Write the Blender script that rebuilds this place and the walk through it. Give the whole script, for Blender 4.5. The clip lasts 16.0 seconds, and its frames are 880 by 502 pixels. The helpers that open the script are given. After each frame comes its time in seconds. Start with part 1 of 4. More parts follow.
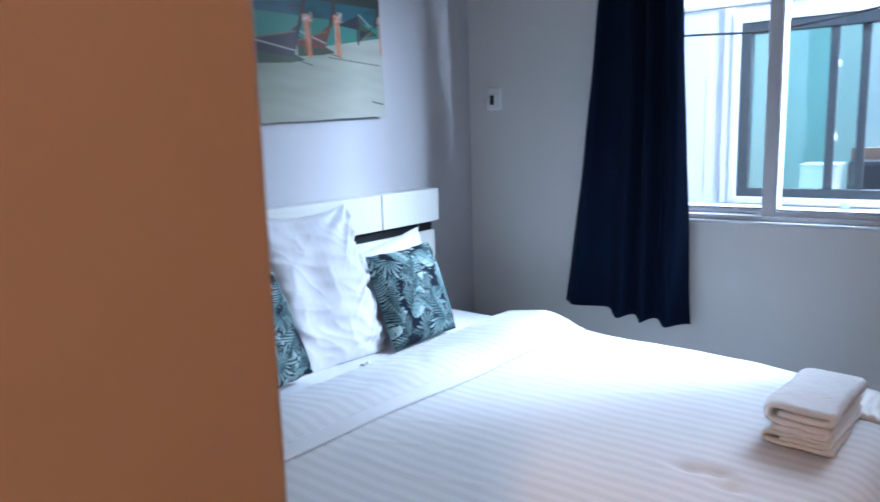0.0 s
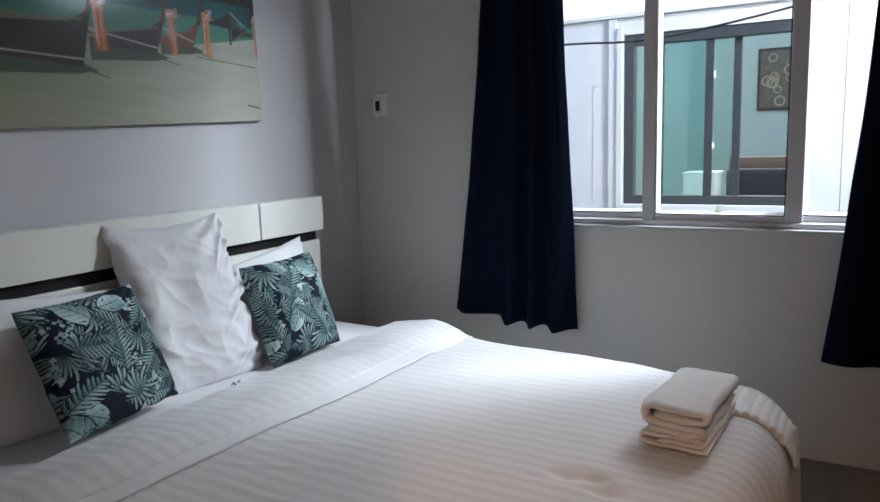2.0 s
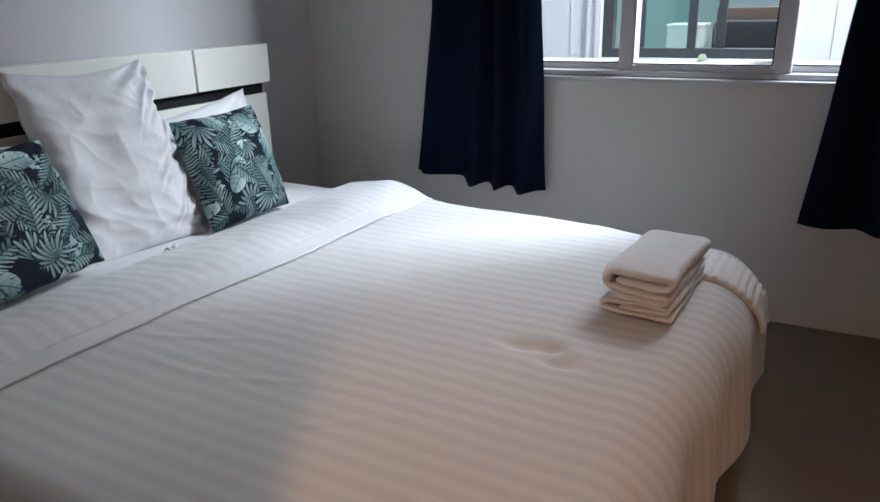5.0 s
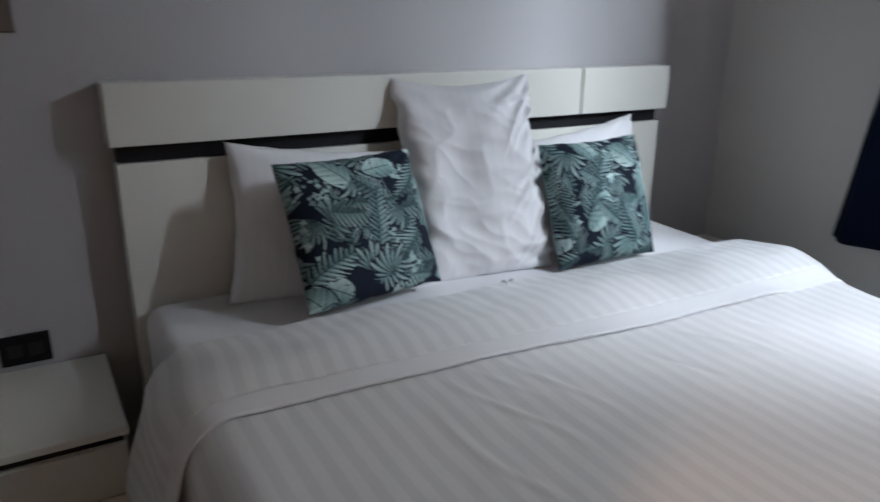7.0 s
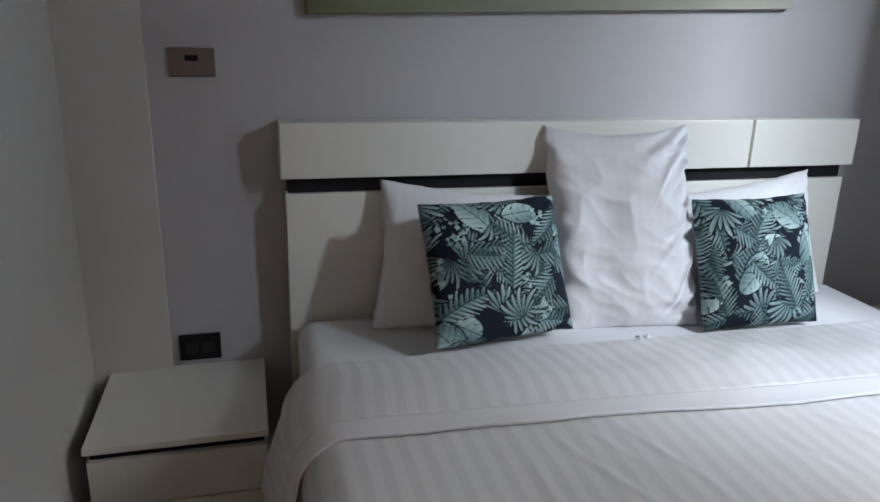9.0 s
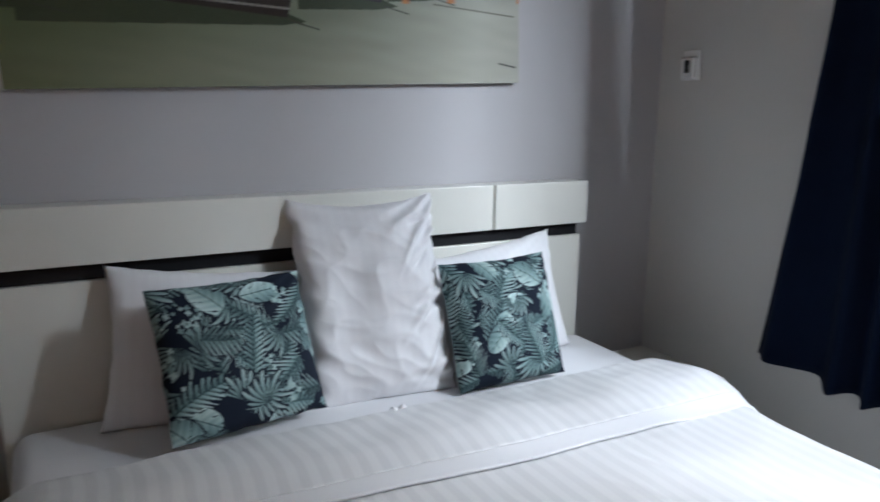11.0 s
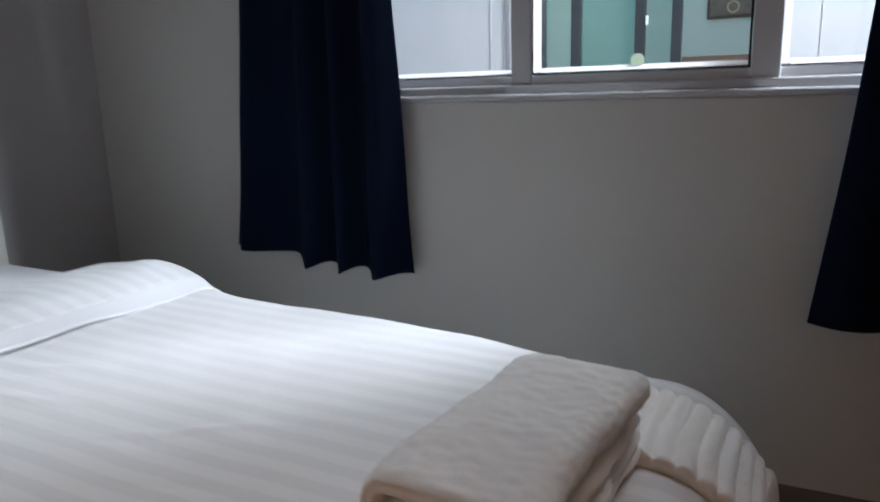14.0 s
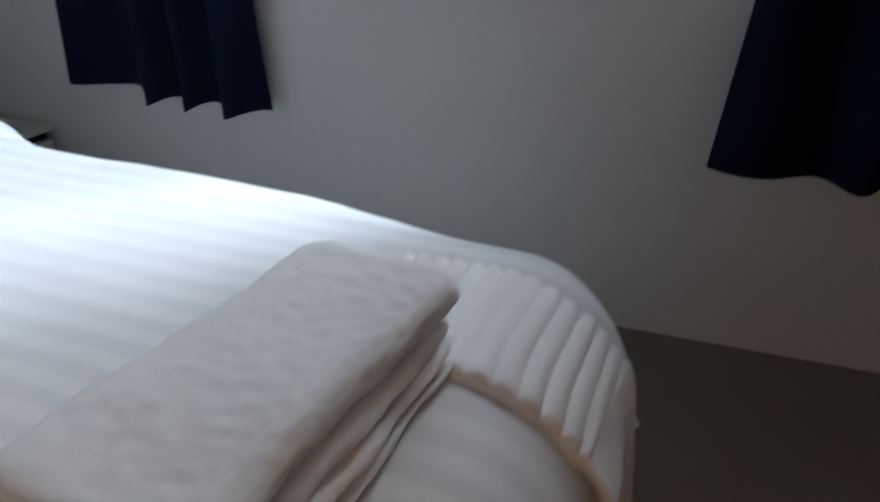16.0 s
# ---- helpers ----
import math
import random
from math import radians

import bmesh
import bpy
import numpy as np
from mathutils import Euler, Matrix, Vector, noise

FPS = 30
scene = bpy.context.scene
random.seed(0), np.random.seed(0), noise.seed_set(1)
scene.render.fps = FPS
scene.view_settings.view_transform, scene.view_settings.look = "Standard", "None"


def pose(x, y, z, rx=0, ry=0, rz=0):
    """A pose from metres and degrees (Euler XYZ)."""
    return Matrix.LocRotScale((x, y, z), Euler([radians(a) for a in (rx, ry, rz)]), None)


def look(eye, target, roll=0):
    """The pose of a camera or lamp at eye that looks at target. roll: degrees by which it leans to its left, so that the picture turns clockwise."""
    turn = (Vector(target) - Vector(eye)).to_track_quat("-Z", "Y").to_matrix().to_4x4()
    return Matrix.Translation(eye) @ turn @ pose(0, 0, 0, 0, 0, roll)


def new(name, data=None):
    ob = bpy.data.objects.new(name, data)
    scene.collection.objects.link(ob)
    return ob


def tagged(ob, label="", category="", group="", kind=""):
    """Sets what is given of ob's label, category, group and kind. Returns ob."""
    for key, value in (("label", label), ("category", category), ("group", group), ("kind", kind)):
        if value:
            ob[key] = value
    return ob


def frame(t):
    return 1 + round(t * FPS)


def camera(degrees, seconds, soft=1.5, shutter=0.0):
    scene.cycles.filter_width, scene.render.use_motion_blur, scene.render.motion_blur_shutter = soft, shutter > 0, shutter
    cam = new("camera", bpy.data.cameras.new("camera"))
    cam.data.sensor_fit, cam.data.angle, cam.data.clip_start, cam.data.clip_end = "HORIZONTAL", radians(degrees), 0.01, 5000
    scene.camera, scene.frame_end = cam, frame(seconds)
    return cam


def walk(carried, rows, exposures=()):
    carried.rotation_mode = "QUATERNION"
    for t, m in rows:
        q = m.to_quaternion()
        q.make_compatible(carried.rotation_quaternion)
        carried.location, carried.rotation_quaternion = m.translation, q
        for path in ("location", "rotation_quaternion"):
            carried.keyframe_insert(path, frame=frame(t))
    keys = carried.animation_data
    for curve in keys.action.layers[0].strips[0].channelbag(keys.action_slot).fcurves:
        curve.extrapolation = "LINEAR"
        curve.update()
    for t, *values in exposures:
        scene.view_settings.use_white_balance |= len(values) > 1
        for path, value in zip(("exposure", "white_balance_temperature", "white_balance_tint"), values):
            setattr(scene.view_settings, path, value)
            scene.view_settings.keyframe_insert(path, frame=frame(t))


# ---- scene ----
cam = camera(63.2, 16.0, shutter=0.5)
PATH = [
    (0, (2.244, -0.892, 1.391), (1.058, 0.685, 1.066), -1.7),
    (0.5, (2.234, -0.825, 1.388), (1.174, 0.838, 1.051), -1.7),
    (1, (2.26, -0.768, 1.346), (1.228, 0.916, 1.031), -1.7),
    (1.5, (2.275, -0.764, 1.358), (1.28, 0.944, 1.055), -1.7),
    (2, (2.277, -0.749, 1.344), (1.301, 0.973, 1.052), -1.7),
    (2.5, (2.296, -0.724, 1.308), (1.332, 1.005, 1.026), -1.8),
    (3, (2.267, -0.702, 1.285), (1.333, 1.036, 0.959), -1.8),
    (3.2, (2.276, -0.681, 1.251), (1.344, 1.048, 0.876), -1.8),
    (5.3, (2.241, -0.506, 1.276), (1.342, 1.149, 0.606), -1.1),
    (5.5, (2.194, -0.488, 1.253), (1.206, 1.123, 0.599), -0.9),
    (6, (2.117, -0.386, 1.27), (0.87, 1.038, 0.624), -0.4),
    (6.5, (2.064, -0.291, 1.246), (0.625, 0.951, 0.624), -0.3),
    (7, (2.065, -0.19, 1.281), (0.426, 0.774, 0.662), 0.6),
    (7.5, (2.075, -0.15, 1.316), (0.306, 0.549, 0.696), 1.4),
    (8, (2.084, -0.159, 1.355), (0.255, 0.375, 0.745), 1.9),
    (8.2, (2.104, -0.147, 1.349), (0.255, 0.337, 0.759), 1.3),
    (10.3, (2.167, 0.061, 1.404), (0.333, 0.735, 0.98), 1.6),
    (10.5, (2.164, 0.089, 1.365), (0.355, 0.847, 0.976), 1.1),
    (11, (2.175, 0.134, 1.378), (0.474, 1.112, 0.991), 0.7),
    (11.5, (2.177, 0.166, 1.383), (0.595, 1.329, 1.003), 0.2),
    (12, (2.199, 0.213, 1.37), (0.739, 1.525, 0.988), -0.3),
    (12.5, (2.248, 0.301, 1.295), (0.917, 1.742, 0.904), -1.2),
    (13, (2.273, 0.376, 1.226), (1.106, 1.95, 0.824), -1.7),
    (13.5, (2.228, 0.507, 1.132), (1.214, 2.183, 0.726), -1.8),
    (14, (2.164, 0.653, 0.979), (1.307, 2.407, 0.542), -1.7),
    (14.5, (2.216, 0.725, 0.907), (1.384, 2.442, 0.305), -2.2),
    (15, (2.198, 0.752, 0.874), (1.452, 2.394, 0.011), -1.7),
    (15.5, (2.184, 0.83, 0.866), (1.483, 2.474, -0.032), -1.4),
    (16, (2.236, 0.971, 0.952), (1.568, 2.62, 0.039), -1.5),
]
LIGHT = [(0.0, 2.17, 5000, 8), (0.5, 1.64, 5450, 10), (1.2, 1.42, 6150, 10), (5.0, 1.42, 6150, 10), (5.8, 1.22, 6150, 10), (6.6, 1.19, 6150, 10), (7.4, 1.42, 6150, 10), (8.0, 1.5, 6150, 10),
         (11.0, 1.42, 6150, 10), (12.5, 1.12, 6250, 10), (13.5, 1.04, 6250, 10), (14.2, 1.12, 6200, 10), (15.0, 1.30, 6000, 8), (16.0, 1.32, 5800, 6)]
walk(cam, [(t, look(eye, target, roll)) for t, eye, target, roll in PATH], LIGHT)

# ---- world and light ----
world = bpy.data.worlds.new("overcast_sky")
scene.world = world
world.use_nodes = True
wn, wl = world.node_tree.nodes, world.node_tree.links
sky = wn.new("ShaderNodeTexSky")
sky.sky_type, sky.sun_disc = "NISHITA", False
sky.sun_elevation, sky.sun_rotation = radians(46.4), radians(28.8)
sky.air_density, sky.dust_density, sky.ozone_density = 1.0, 4.0, 1.0
wn["Background"].inputs["Strength"].default_value = 0.15
wl.new(sky.outputs[0], wn["Background"].inputs[0])


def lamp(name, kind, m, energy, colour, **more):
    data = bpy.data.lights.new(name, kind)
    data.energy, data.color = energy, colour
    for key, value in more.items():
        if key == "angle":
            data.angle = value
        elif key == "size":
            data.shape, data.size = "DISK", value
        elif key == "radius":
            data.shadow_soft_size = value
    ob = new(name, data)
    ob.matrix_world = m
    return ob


lamp("sun", "SUN", look((0.55, 1.0, 1.2), (0, 0, 0)), 1.05, (0.93, 0.97, 1.0), angle=radians(38))
entry_lamp = lamp("entry_lamp", "SPOT", pose(2.50, -1.75, 2.57), 60, (1.0, 0.54, 0.28), radius=0.05)
entry_lamp.data.spot_size, entry_lamp.data.spot_blend = radians(122), 0.3

# Added area lamp between the houses, standing in for bright sky; no real fixture.
sky_helper = lamp("added_sky_lamp", "AREA", look((3.5, 3.28, 3.1), (0.0, 1.35, 1.1)), 122, (0.86, 0.93, 1.0))
sky_helper.data.shape, sky_helper.data.size, sky_helper.data.size_y = "RECTANGLE", 0.72, 0.8

# ---- materials ----


def material(name, colour, rough=0.5, metal=0.0, mottle=0.08, scale=6.0, grain=90.0, bump=0.08, sheen=0.0, coat=0.0, spec=0.5):
    """A surface with broad mottling and fine grain."""
    m = bpy.data.materials.new(name)
    m.use_nodes = True
    n, l = m.node_tree.nodes, m.node_tree.links
    b = n["Principled BSDF"]
    pos = n.new("ShaderNodeTexCoord")
    big, fine = n.new("ShaderNodeTexNoise"), n.new("ShaderNodeTexNoise")
    big.inputs["Scale"].default_value, fine.inputs["Scale"].default_value = scale, grain
    big.inputs["Detail"].default_value, fine.inputs["Detail"].default_value = 5, 3
    for tex in (big, fine):
        l.new(pos.outputs["Object"], tex.inputs["Vector"])
    mixer = n.new("ShaderNodeMix")
    mixer.data_type = "RGBA"
    mixer.inputs[6].default_value = (*[c * (1 - mottle) for c in colour], 1)
    mixer.inputs[7].default_value = (*[min(1, c * (1 + mottle)) for c in colour], 1)
    total = n.new("ShaderNodeMath")
    total.operation = "MULTIPLY_ADD"
    l.new(fine.outputs["Fac"], total.inputs[0])
    total.inputs[1].default_value = 0.35
    half = n.new("ShaderNodeMath")
    half.operation = "MULTIPLY"
    l.new(big.outputs["Fac"], half.inputs[0])
    half.inputs[1].default_value = 0.65
    l.new(half.outputs[0], total.inputs[2])
    l.new(total.outputs[0], mixer.inputs[0])
    l.new(mixer.outputs[2], b.inputs["Base Color"])
    b.inputs["Roughness"].default_value, b.inputs["Metallic"].default_value = rough, metal
    b.inputs["Sheen Weight"].default_value = sheen
    b.inputs["Coat Weight"].default_value = coat
    b.inputs["Specular IOR Level"].default_value = spec
    if bump:
        bp = n.new("ShaderNodeBump")
        bp.inputs["Strength"].default_value, bp.inputs["Distance"].default_value = bump, 0.004
        l.new(total.outputs[0], bp.inputs["Height"])
        l.new(bp.outputs[0], b.inputs["Normal"])
    m["base"] = b.name
    return m


def striped(name, a, c, period, axis, sharp=0.12, gloss=(0.5, 0.85), **more):
    """Woven satin stripes that run across one axis; part of their sheen is painted as colour."""
    m = material(name, a, **more)
    n, l = m.node_tree.nodes, m.node_tree.links
    b = n["Principled BSDF"]
    old = b.inputs["Base Color"].links[0].from_socket
    pos, sep = n.new("ShaderNodeTexCoord"), n.new("ShaderNodeSeparateXYZ")
    l.new(pos.outputs["UV"], sep.inputs[0])
    f = n.new("ShaderNodeMath")
    f.operation = "MULTIPLY"
    f.inputs[1].default_value = 2 * math.pi / period
    l.new(sep.outputs[axis], f.inputs[0])
    s = n.new("ShaderNodeMath")
    s.operation = "SINE"
    l.new(f.outputs[0], s.inputs[0])
    ramp = n.new("ShaderNodeMapRange")
    ramp.inputs[1].default_value, ramp.inputs[2].default_value = -sharp * 3, sharp * 3
    l.new(s.outputs[0], ramp.inputs[0])
    mix = n.new("ShaderNodeMix")
    mix.data_type, mix.blend_type = "RGBA", "MULTIPLY"
    l.new(ramp.outputs[0], mix.inputs[0])
    l.new(old, mix.inputs[6])
    mix.inputs[7].default_value = (*[y / x for x, y in zip(a, c)], 1)
    l.new(mix.outputs[2], b.inputs["Base Color"])
    r = n.new("ShaderNodeMapRange")
    r.inputs[3].default_value, r.inputs[4].default_value = gloss
    l.new(ramp.outputs[0], r.inputs[0])
    l.new(r.outputs[0], b.inputs["Roughness"])
    return m


def printed(name, rough, coat, bump):
    """A print whose colours are stored in the mesh."""
    m = material(name, (0.5, 0.5, 0.5), rough=rough, bump=bump, coat=coat, grain=400)
    m.node_tree.nodes["Principled BSDF"].inputs["Coat Roughness"].default_value = 0.07
    m.node_tree.nodes["Principled BSDF"].inputs["Coat IOR"].default_value = 1.6
    m.node_tree.nodes["Principled BSDF"].inputs["Specular IOR Level"].default_value = 0.2
    n, l = m.node_tree.nodes, m.node_tree.links
    a = n.new("ShaderNodeVertexColor")
    a.layer_name = "ink"
    l.new(a.outputs[0], n["Principled BSDF"].inputs["Base Color"])
    return m


def pane_glass(name, tint, rough=0.0, clear=0.9):
    m = bpy.data.materials.new(name)
    m.use_nodes = True
    n, l = m.node_tree.nodes, m.node_tree.links
    n.remove(n["Principled BSDF"])
    t, g, mix, fr = n.new("ShaderNodeBsdfTransparent"), n.new("ShaderNodeBsdfGlossy"), n.new("ShaderNodeMixShader"), n.new("ShaderNodeFresnel")
    t.inputs[0].default_value = (*tint, 1)
    g.inputs["Roughness"].default_value = rough
    fr.inputs[0].default_value = 1.45
    l.new(fr.outputs[0], mix.inputs[0])
    l.new(t.outputs[0], mix.inputs[1])
    l.new(g.outputs[0], mix.inputs[2])
    l.new(mix.outputs[0], n["Material Output"].inputs[0])
    return m


M_LAVENDER = material("lavender_grey_wall_paint", (0.475, 0.466, 0.478), 0.45, mottle=0.035, scale=2.2, grain=160, bump=0.10)
M_WALL = material("off_white_wall_paint", (0.61, 0.60, 0.575), 0.6, mottle=0.035, scale=1.8, grain=160, bump=0.12)
M_CEILING = material("white_ceiling_paint", (0.72, 0.72, 0.70), 0.8, mottle=0.02)
M_FLOOR = material("taupe_floor_tile", (0.16, 0.135, 0.115), 0.35, mottle=0.14, scale=5, grain=60, bump=0.03)
M_BROWN = material("orange_brown_veneer", (0.27, 0.172, 0.108), 0.45, mottle=0.07, scale=3, grain=40, bump=0.05)
M_CREAM = material("cream_laminate", (0.72, 0.715, 0.66), 0.32, mottle=0.02, scale=3, grain=120, bump=0.015, coat=0.2)
M_BLACK = material("black_lacquer", (0.008, 0.008, 0.010), 0.5, bump=0.02, spec=0.25)
M_SHEET = material("white_cotton_sheet", (0.74, 0.74, 0.76), 0.85, mottle=0.025, scale=9, grain=350, bump=0.15, sheen=0.2)
M_PILLOW = striped("white_cotton_pillowcase", (0.74, 0.74, 0.76), (0.728, 0.728, 0.748), 0.03, 0, gloss=(0.75, 0.9), mottle=0.02, scale=9, grain=350, bump=0.12, sheen=0.2)
M_DUVET = striped("white_satin_stripe_cotton", (0.735, 0.735, 0.745), (0.676, 0.676, 0.688), 0.048, 1, gloss=(0.48, 0.85), spec=0.35, mottle=0.02, scale=7, grain=350, bump=0.12, sheen=0.15)
M_TERRY = material("white_terry_cloth", (0.88, 0.865, 0.855), 0.95, mottle=0.025, scale=38, grain=620, bump=0.55, sheen=0.3)
M_CURTAIN = material("navy_blackout_cloth", (0.0018, 0.0066, 0.0225), 0.9, mottle=0.2, scale=8, grain=300, bump=0.2, spec=0.15)
M_PRINT = printed("leaf_printed_cotton", 0.8, 0.0, 0.12)
M_POSTER = printed("glossy_photo_print", 0.4, 1.0, 0.0)
M_FRAME = material("white_powder_coated_aluminium", (0.55, 0.55, 0.57), 0.38, mottle=0.02, bump=0.02)
M_DARKFRAME = material("charcoal_aluminium", (0.025, 0.029, 0.034), 0.4, mottle=0.05, bump=0.02)
M_RENDER = material("white_painted_render", (0.57, 0.56, 0.565), 0.75, mottle=0.05, scale=1.4, grain=60, bump=0.2)
M_BEAD = material("white_vinyl_bead", (0.82, 0.82, 0.83), 0.4, mottle=0.02, bump=0)
M_GLASS = pane_glass("clear_window_glass", (0.95, 0.97, 0.97))
M_TEAL = pane_glass("green_tinted_glass", (0.72, 0.88, 0.86), 0.02)
M_PALEGLASS = pane_glass("pale_green_glass", (0.88, 0.95, 0.93), 0.01)
M_MINT = material("pale_mint_wall", (0.56, 0.67, 0.57), 0.7, mottle=0.03)
M_OAK = material("oak_brown_wood", (0.20, 0.135, 0.095), 0.5)
M_CHARCOAL = material("charcoal_fabric", (0.05, 0.055, 0.06), 0.9)
M_PLASTIC = material("white_plastic", (0.85, 0.85, 0.84), 0.3, mottle=0.02, bump=0)
M_GREYPLASTIC = material("grey_metal_plate", (0.20, 0.19, 0.18), 0.35, metal=0.6, mottle=0.05, bump=0.02)
M_CABLE = material("black_rubber", (0.012, 0.012, 0.013), 0.6, bump=0)
M_STICKER = material("pale_green_sticker", (0.70, 0.78, 0.66), 0.5, bump=0)
sticker_nodes, sticker_links = M_STICKER.node_tree.nodes, M_STICKER.node_tree.links
glow_through, sticker_mix = sticker_nodes.new("ShaderNodeBsdfTranslucent"), sticker_nodes.new("ShaderNodeMixShader")
glow_through.inputs[0].default_value = (0.70, 0.78, 0.66, 1)
sticker_mix.inputs[0].default_value = 0.6
sticker_links.new(sticker_nodes["Principled BSDF"].outputs[0], sticker_mix.inputs[1])
sticker_links.new(glow_through.outputs[0], sticker_mix.inputs[2])
sticker_links.new(sticker_mix.outputs[0], sticker_nodes["Material Output"].inputs[0])
M_TAUPE = material("taupe_print", (0.17, 0.14, 0.10), 0.6, mottle=0.7, scale=14, grain=30)
M_WALNUT = material("dark_walnut", (0.06, 0.04, 0.03), 0.5)
M_GOLD = material("muted_gold_print", (0.42, 0.36, 0.22), 0.6)
M_LAMP = bpy.data.materials.new("warm_lamp_glass")
M_LAMP.use_nodes = True
M_LAMP.node_tree.nodes["Principled BSDF"].inputs["Emission Color"].default_value = (1, 0.6, 0.3, 1)
M_LAMP.node_tree.nodes["Principled BSDF"].inputs["Emission Strength"].default_value = 6
M_GROUND = material("grey_concrete_ground", (0.32, 0.32, 0.31), 0.9, mottle=0.15, scale=3)

# ---- builders ----


def link(name, bm, mat, parent=None, smooth=False, label=""):
    me = bpy.data.meshes.new(name)
    bm.normal_update()
    bm.to_mesh(me)
    bm.free()
    me.materials.append(mat)
    if smooth:
        for p in me.polygons:
            p.use_smooth = True
    ob = new(name, me)
    ob.parent = parent
    if label:
        ob["label"] = label
    return ob


def part(name, bm, mat, parent, label="", smooth=False):
    return link(name, bm, mat, parent, smooth, label)


def structure(name, bm, mat, label, category):
    return tagged(link(name, bm, mat), label, category, kind="structure")


def thing(name, label, category, group="", at=(0, 0, 0)):
    ob = new(name)
    ob.empty_display_size = 0.1
    ob.matrix_world = Matrix.Translation(at)
    return tagged(ob, label, category, group)


def box(x0, x1, y0, y1, z0, z1, bevel=0.0, bm=None, segments=2):
    """A box with softened edges, added to bm."""
    bm = bm or bmesh.new()
    made = bmesh.ops.create_cube(bm, size=1)["verts"]
    bmesh.ops.transform(bm, matrix=Matrix.LocRotScale(((x0 + x1) / 2, (y0 + y1) / 2, (z0 + z1) / 2), None, (x1 - x0, y1 - y0, z1 - z0)), verts=made)
    if bevel:
        edges = list({e for v in made for e in v.link_edges})
        bmesh.ops.bevel(bm, geom=edges, offset=bevel, segments=segments, affect="EDGES", profile=0.5)
    return bm


def sheet(nu, nv, f, uv=None, close=False):
    """A grid surface from a function of (i, j) in 0..1, with its own uv."""
    us, vs = np.linspace(0, 1, nu), np.linspace(0, 1, nv)
    verts = [f(u, v) for u in us for v in vs]
    faces = [(i * nv + j, (i + 1) * nv + j, (i + 1) * nv + j + 1, i * nv + j + 1) for i in range(nu - 1) for j in range(nv - 1)]
    me = bpy.data.meshes.new("sheet")
    me.from_pydata(verts, [], faces)
    if uv:
        layer = me.uv_layers.new(name="UVMap")
        at = [uv(u, v) for u in us for v in vs]
        for loop in me.loops:
            layer.data[loop.index].uv = at[loop.vertex_index]
    bm = bmesh.new()
    bm.from_mesh(me)
    bpy.data.meshes.remove(me)
    return bm


def smooth_step(a, b, x):
    t = min(1, max(0, (x - a) / (b - a)))
    return t * t * (3 - 2 * t)


def wob(x, y, z=0.0, s=1.0):
    return noise.noise(Vector((x * s, y * s, z)))


def thicken(ob, thickness, offset=-1):
    m = ob.modifiers.new("thickness", "SOLIDIFY")
    m.thickness, m.offset = thickness, offset
    return ob


# ---- structure ----
WX, WY, SY, EX, TOP = -0.04, 2.46, -0.575, 3.55, 2.6
NORTH, SOUTH = 2.60, -3.2
structure("wall_west", box(WX - 0.15, WX, SY - 0.1, NORTH, 0, TOP), M_LAVENDER, "plain lavender-grey painted wall behind the bed's headboard", "wall")
structure("wall_south", box(WX, 1.34, SY - 0.1, SY, 0, TOP), M_WALL, "plain off-white painted wall beside the nightstand", "wall")
structure("pilaster", box(WX + 0.002, WX + 0.022, SY, -0.350, 0, TOP, 0.002), M_WALL, "shallow off-white painted pilaster in the corner", "pilaster")
structure("wall_east", box(EX, EX + 0.15, SOUTH, NORTH, 0, TOP), M_WALL, "plain off-white painted wall", "wall")
structure("wall_entry_west", box(1.24, 1.34, SOUTH, SY - 0.1, 0, TOP), M_WALL, "plain off-white painted wall of the entry", "wall")
structure("wall_entry_south", box(1.24, EX, SOUTH - 0.15, SOUTH, 0, TOP), M_WALL, "plain off-white painted wall at the entry's end", "wall")
structure("ceiling", box(WX, EX, SOUTH, NORTH, TOP, TOP + 0.15), M_CEILING, "flat white painted ceiling", "ceiling")
# the window wall, with its opening
OX0, OX1, OZ0, OZ1 = 0.86, 2.74, 0.945, 2.555
wall = box(WX, OX0, WY, NORTH, 0, TOP)
box(OX1, EX, WY, NORTH, 0, TOP, bm=wall)
box(OX0, OX1, WY, NORTH, 0, OZ0, bm=wall)
box(OX0, OX1, WY, NORTH, OZ1, TOP, bm=wall)
structure("wall_north", wall, M_WALL, "off-white painted wall with a wide window", "wall")
structure("floor", box(WX, EX, SOUTH, NORTH, -0.1, 0), M_FLOOR, "dark taupe floor", "floor")

# ---- window ----
window = thing("window_1", "white aluminium sliding window with three panes", "window", at=(1.8, 2.53, OZ0))
window["kind"] = "structure"


def at_base(ob, bm):
    bmesh.ops.translate(bm, verts=bm.verts, vec=-ob.matrix_world.translation)
    return bm


def bar(*size, bevel=0.004):
    return box(*size, bevel)


def wpart(name, bm, mat=None, label=""):
    return part(name, at_base(window, bm), mat or M_FRAME, window, label)


wpart("sill", bar(OX0 + 0.002, OX1 - 0.002, WY - 0.012, NORTH - 0.01, OZ0 + 0.002, OZ0 + 0.018))
wpart("frame_rail", bar(OX0 + 0.002, OX1 - 0.002, 2.475, 2.575, OZ0 + 0.02, OZ0 + 0.042))
wpart("frame_rail", bar(OX0 + 0.002, OX1 - 0.002, 2.475, 2.575, OZ1 - 0.042, OZ1 - 0.002))
wpart("frame_post", bar(OX0 + 0.002, OX0 + 0.045, 2.475, 2.575, OZ0 + 0.044, OZ1 - 0.044))
wpart("frame_post", bar(OX1 - 0.045, OX1 - 0.002, 2.475, 2.575, OZ0 + 0.044, OZ1 - 0.044))


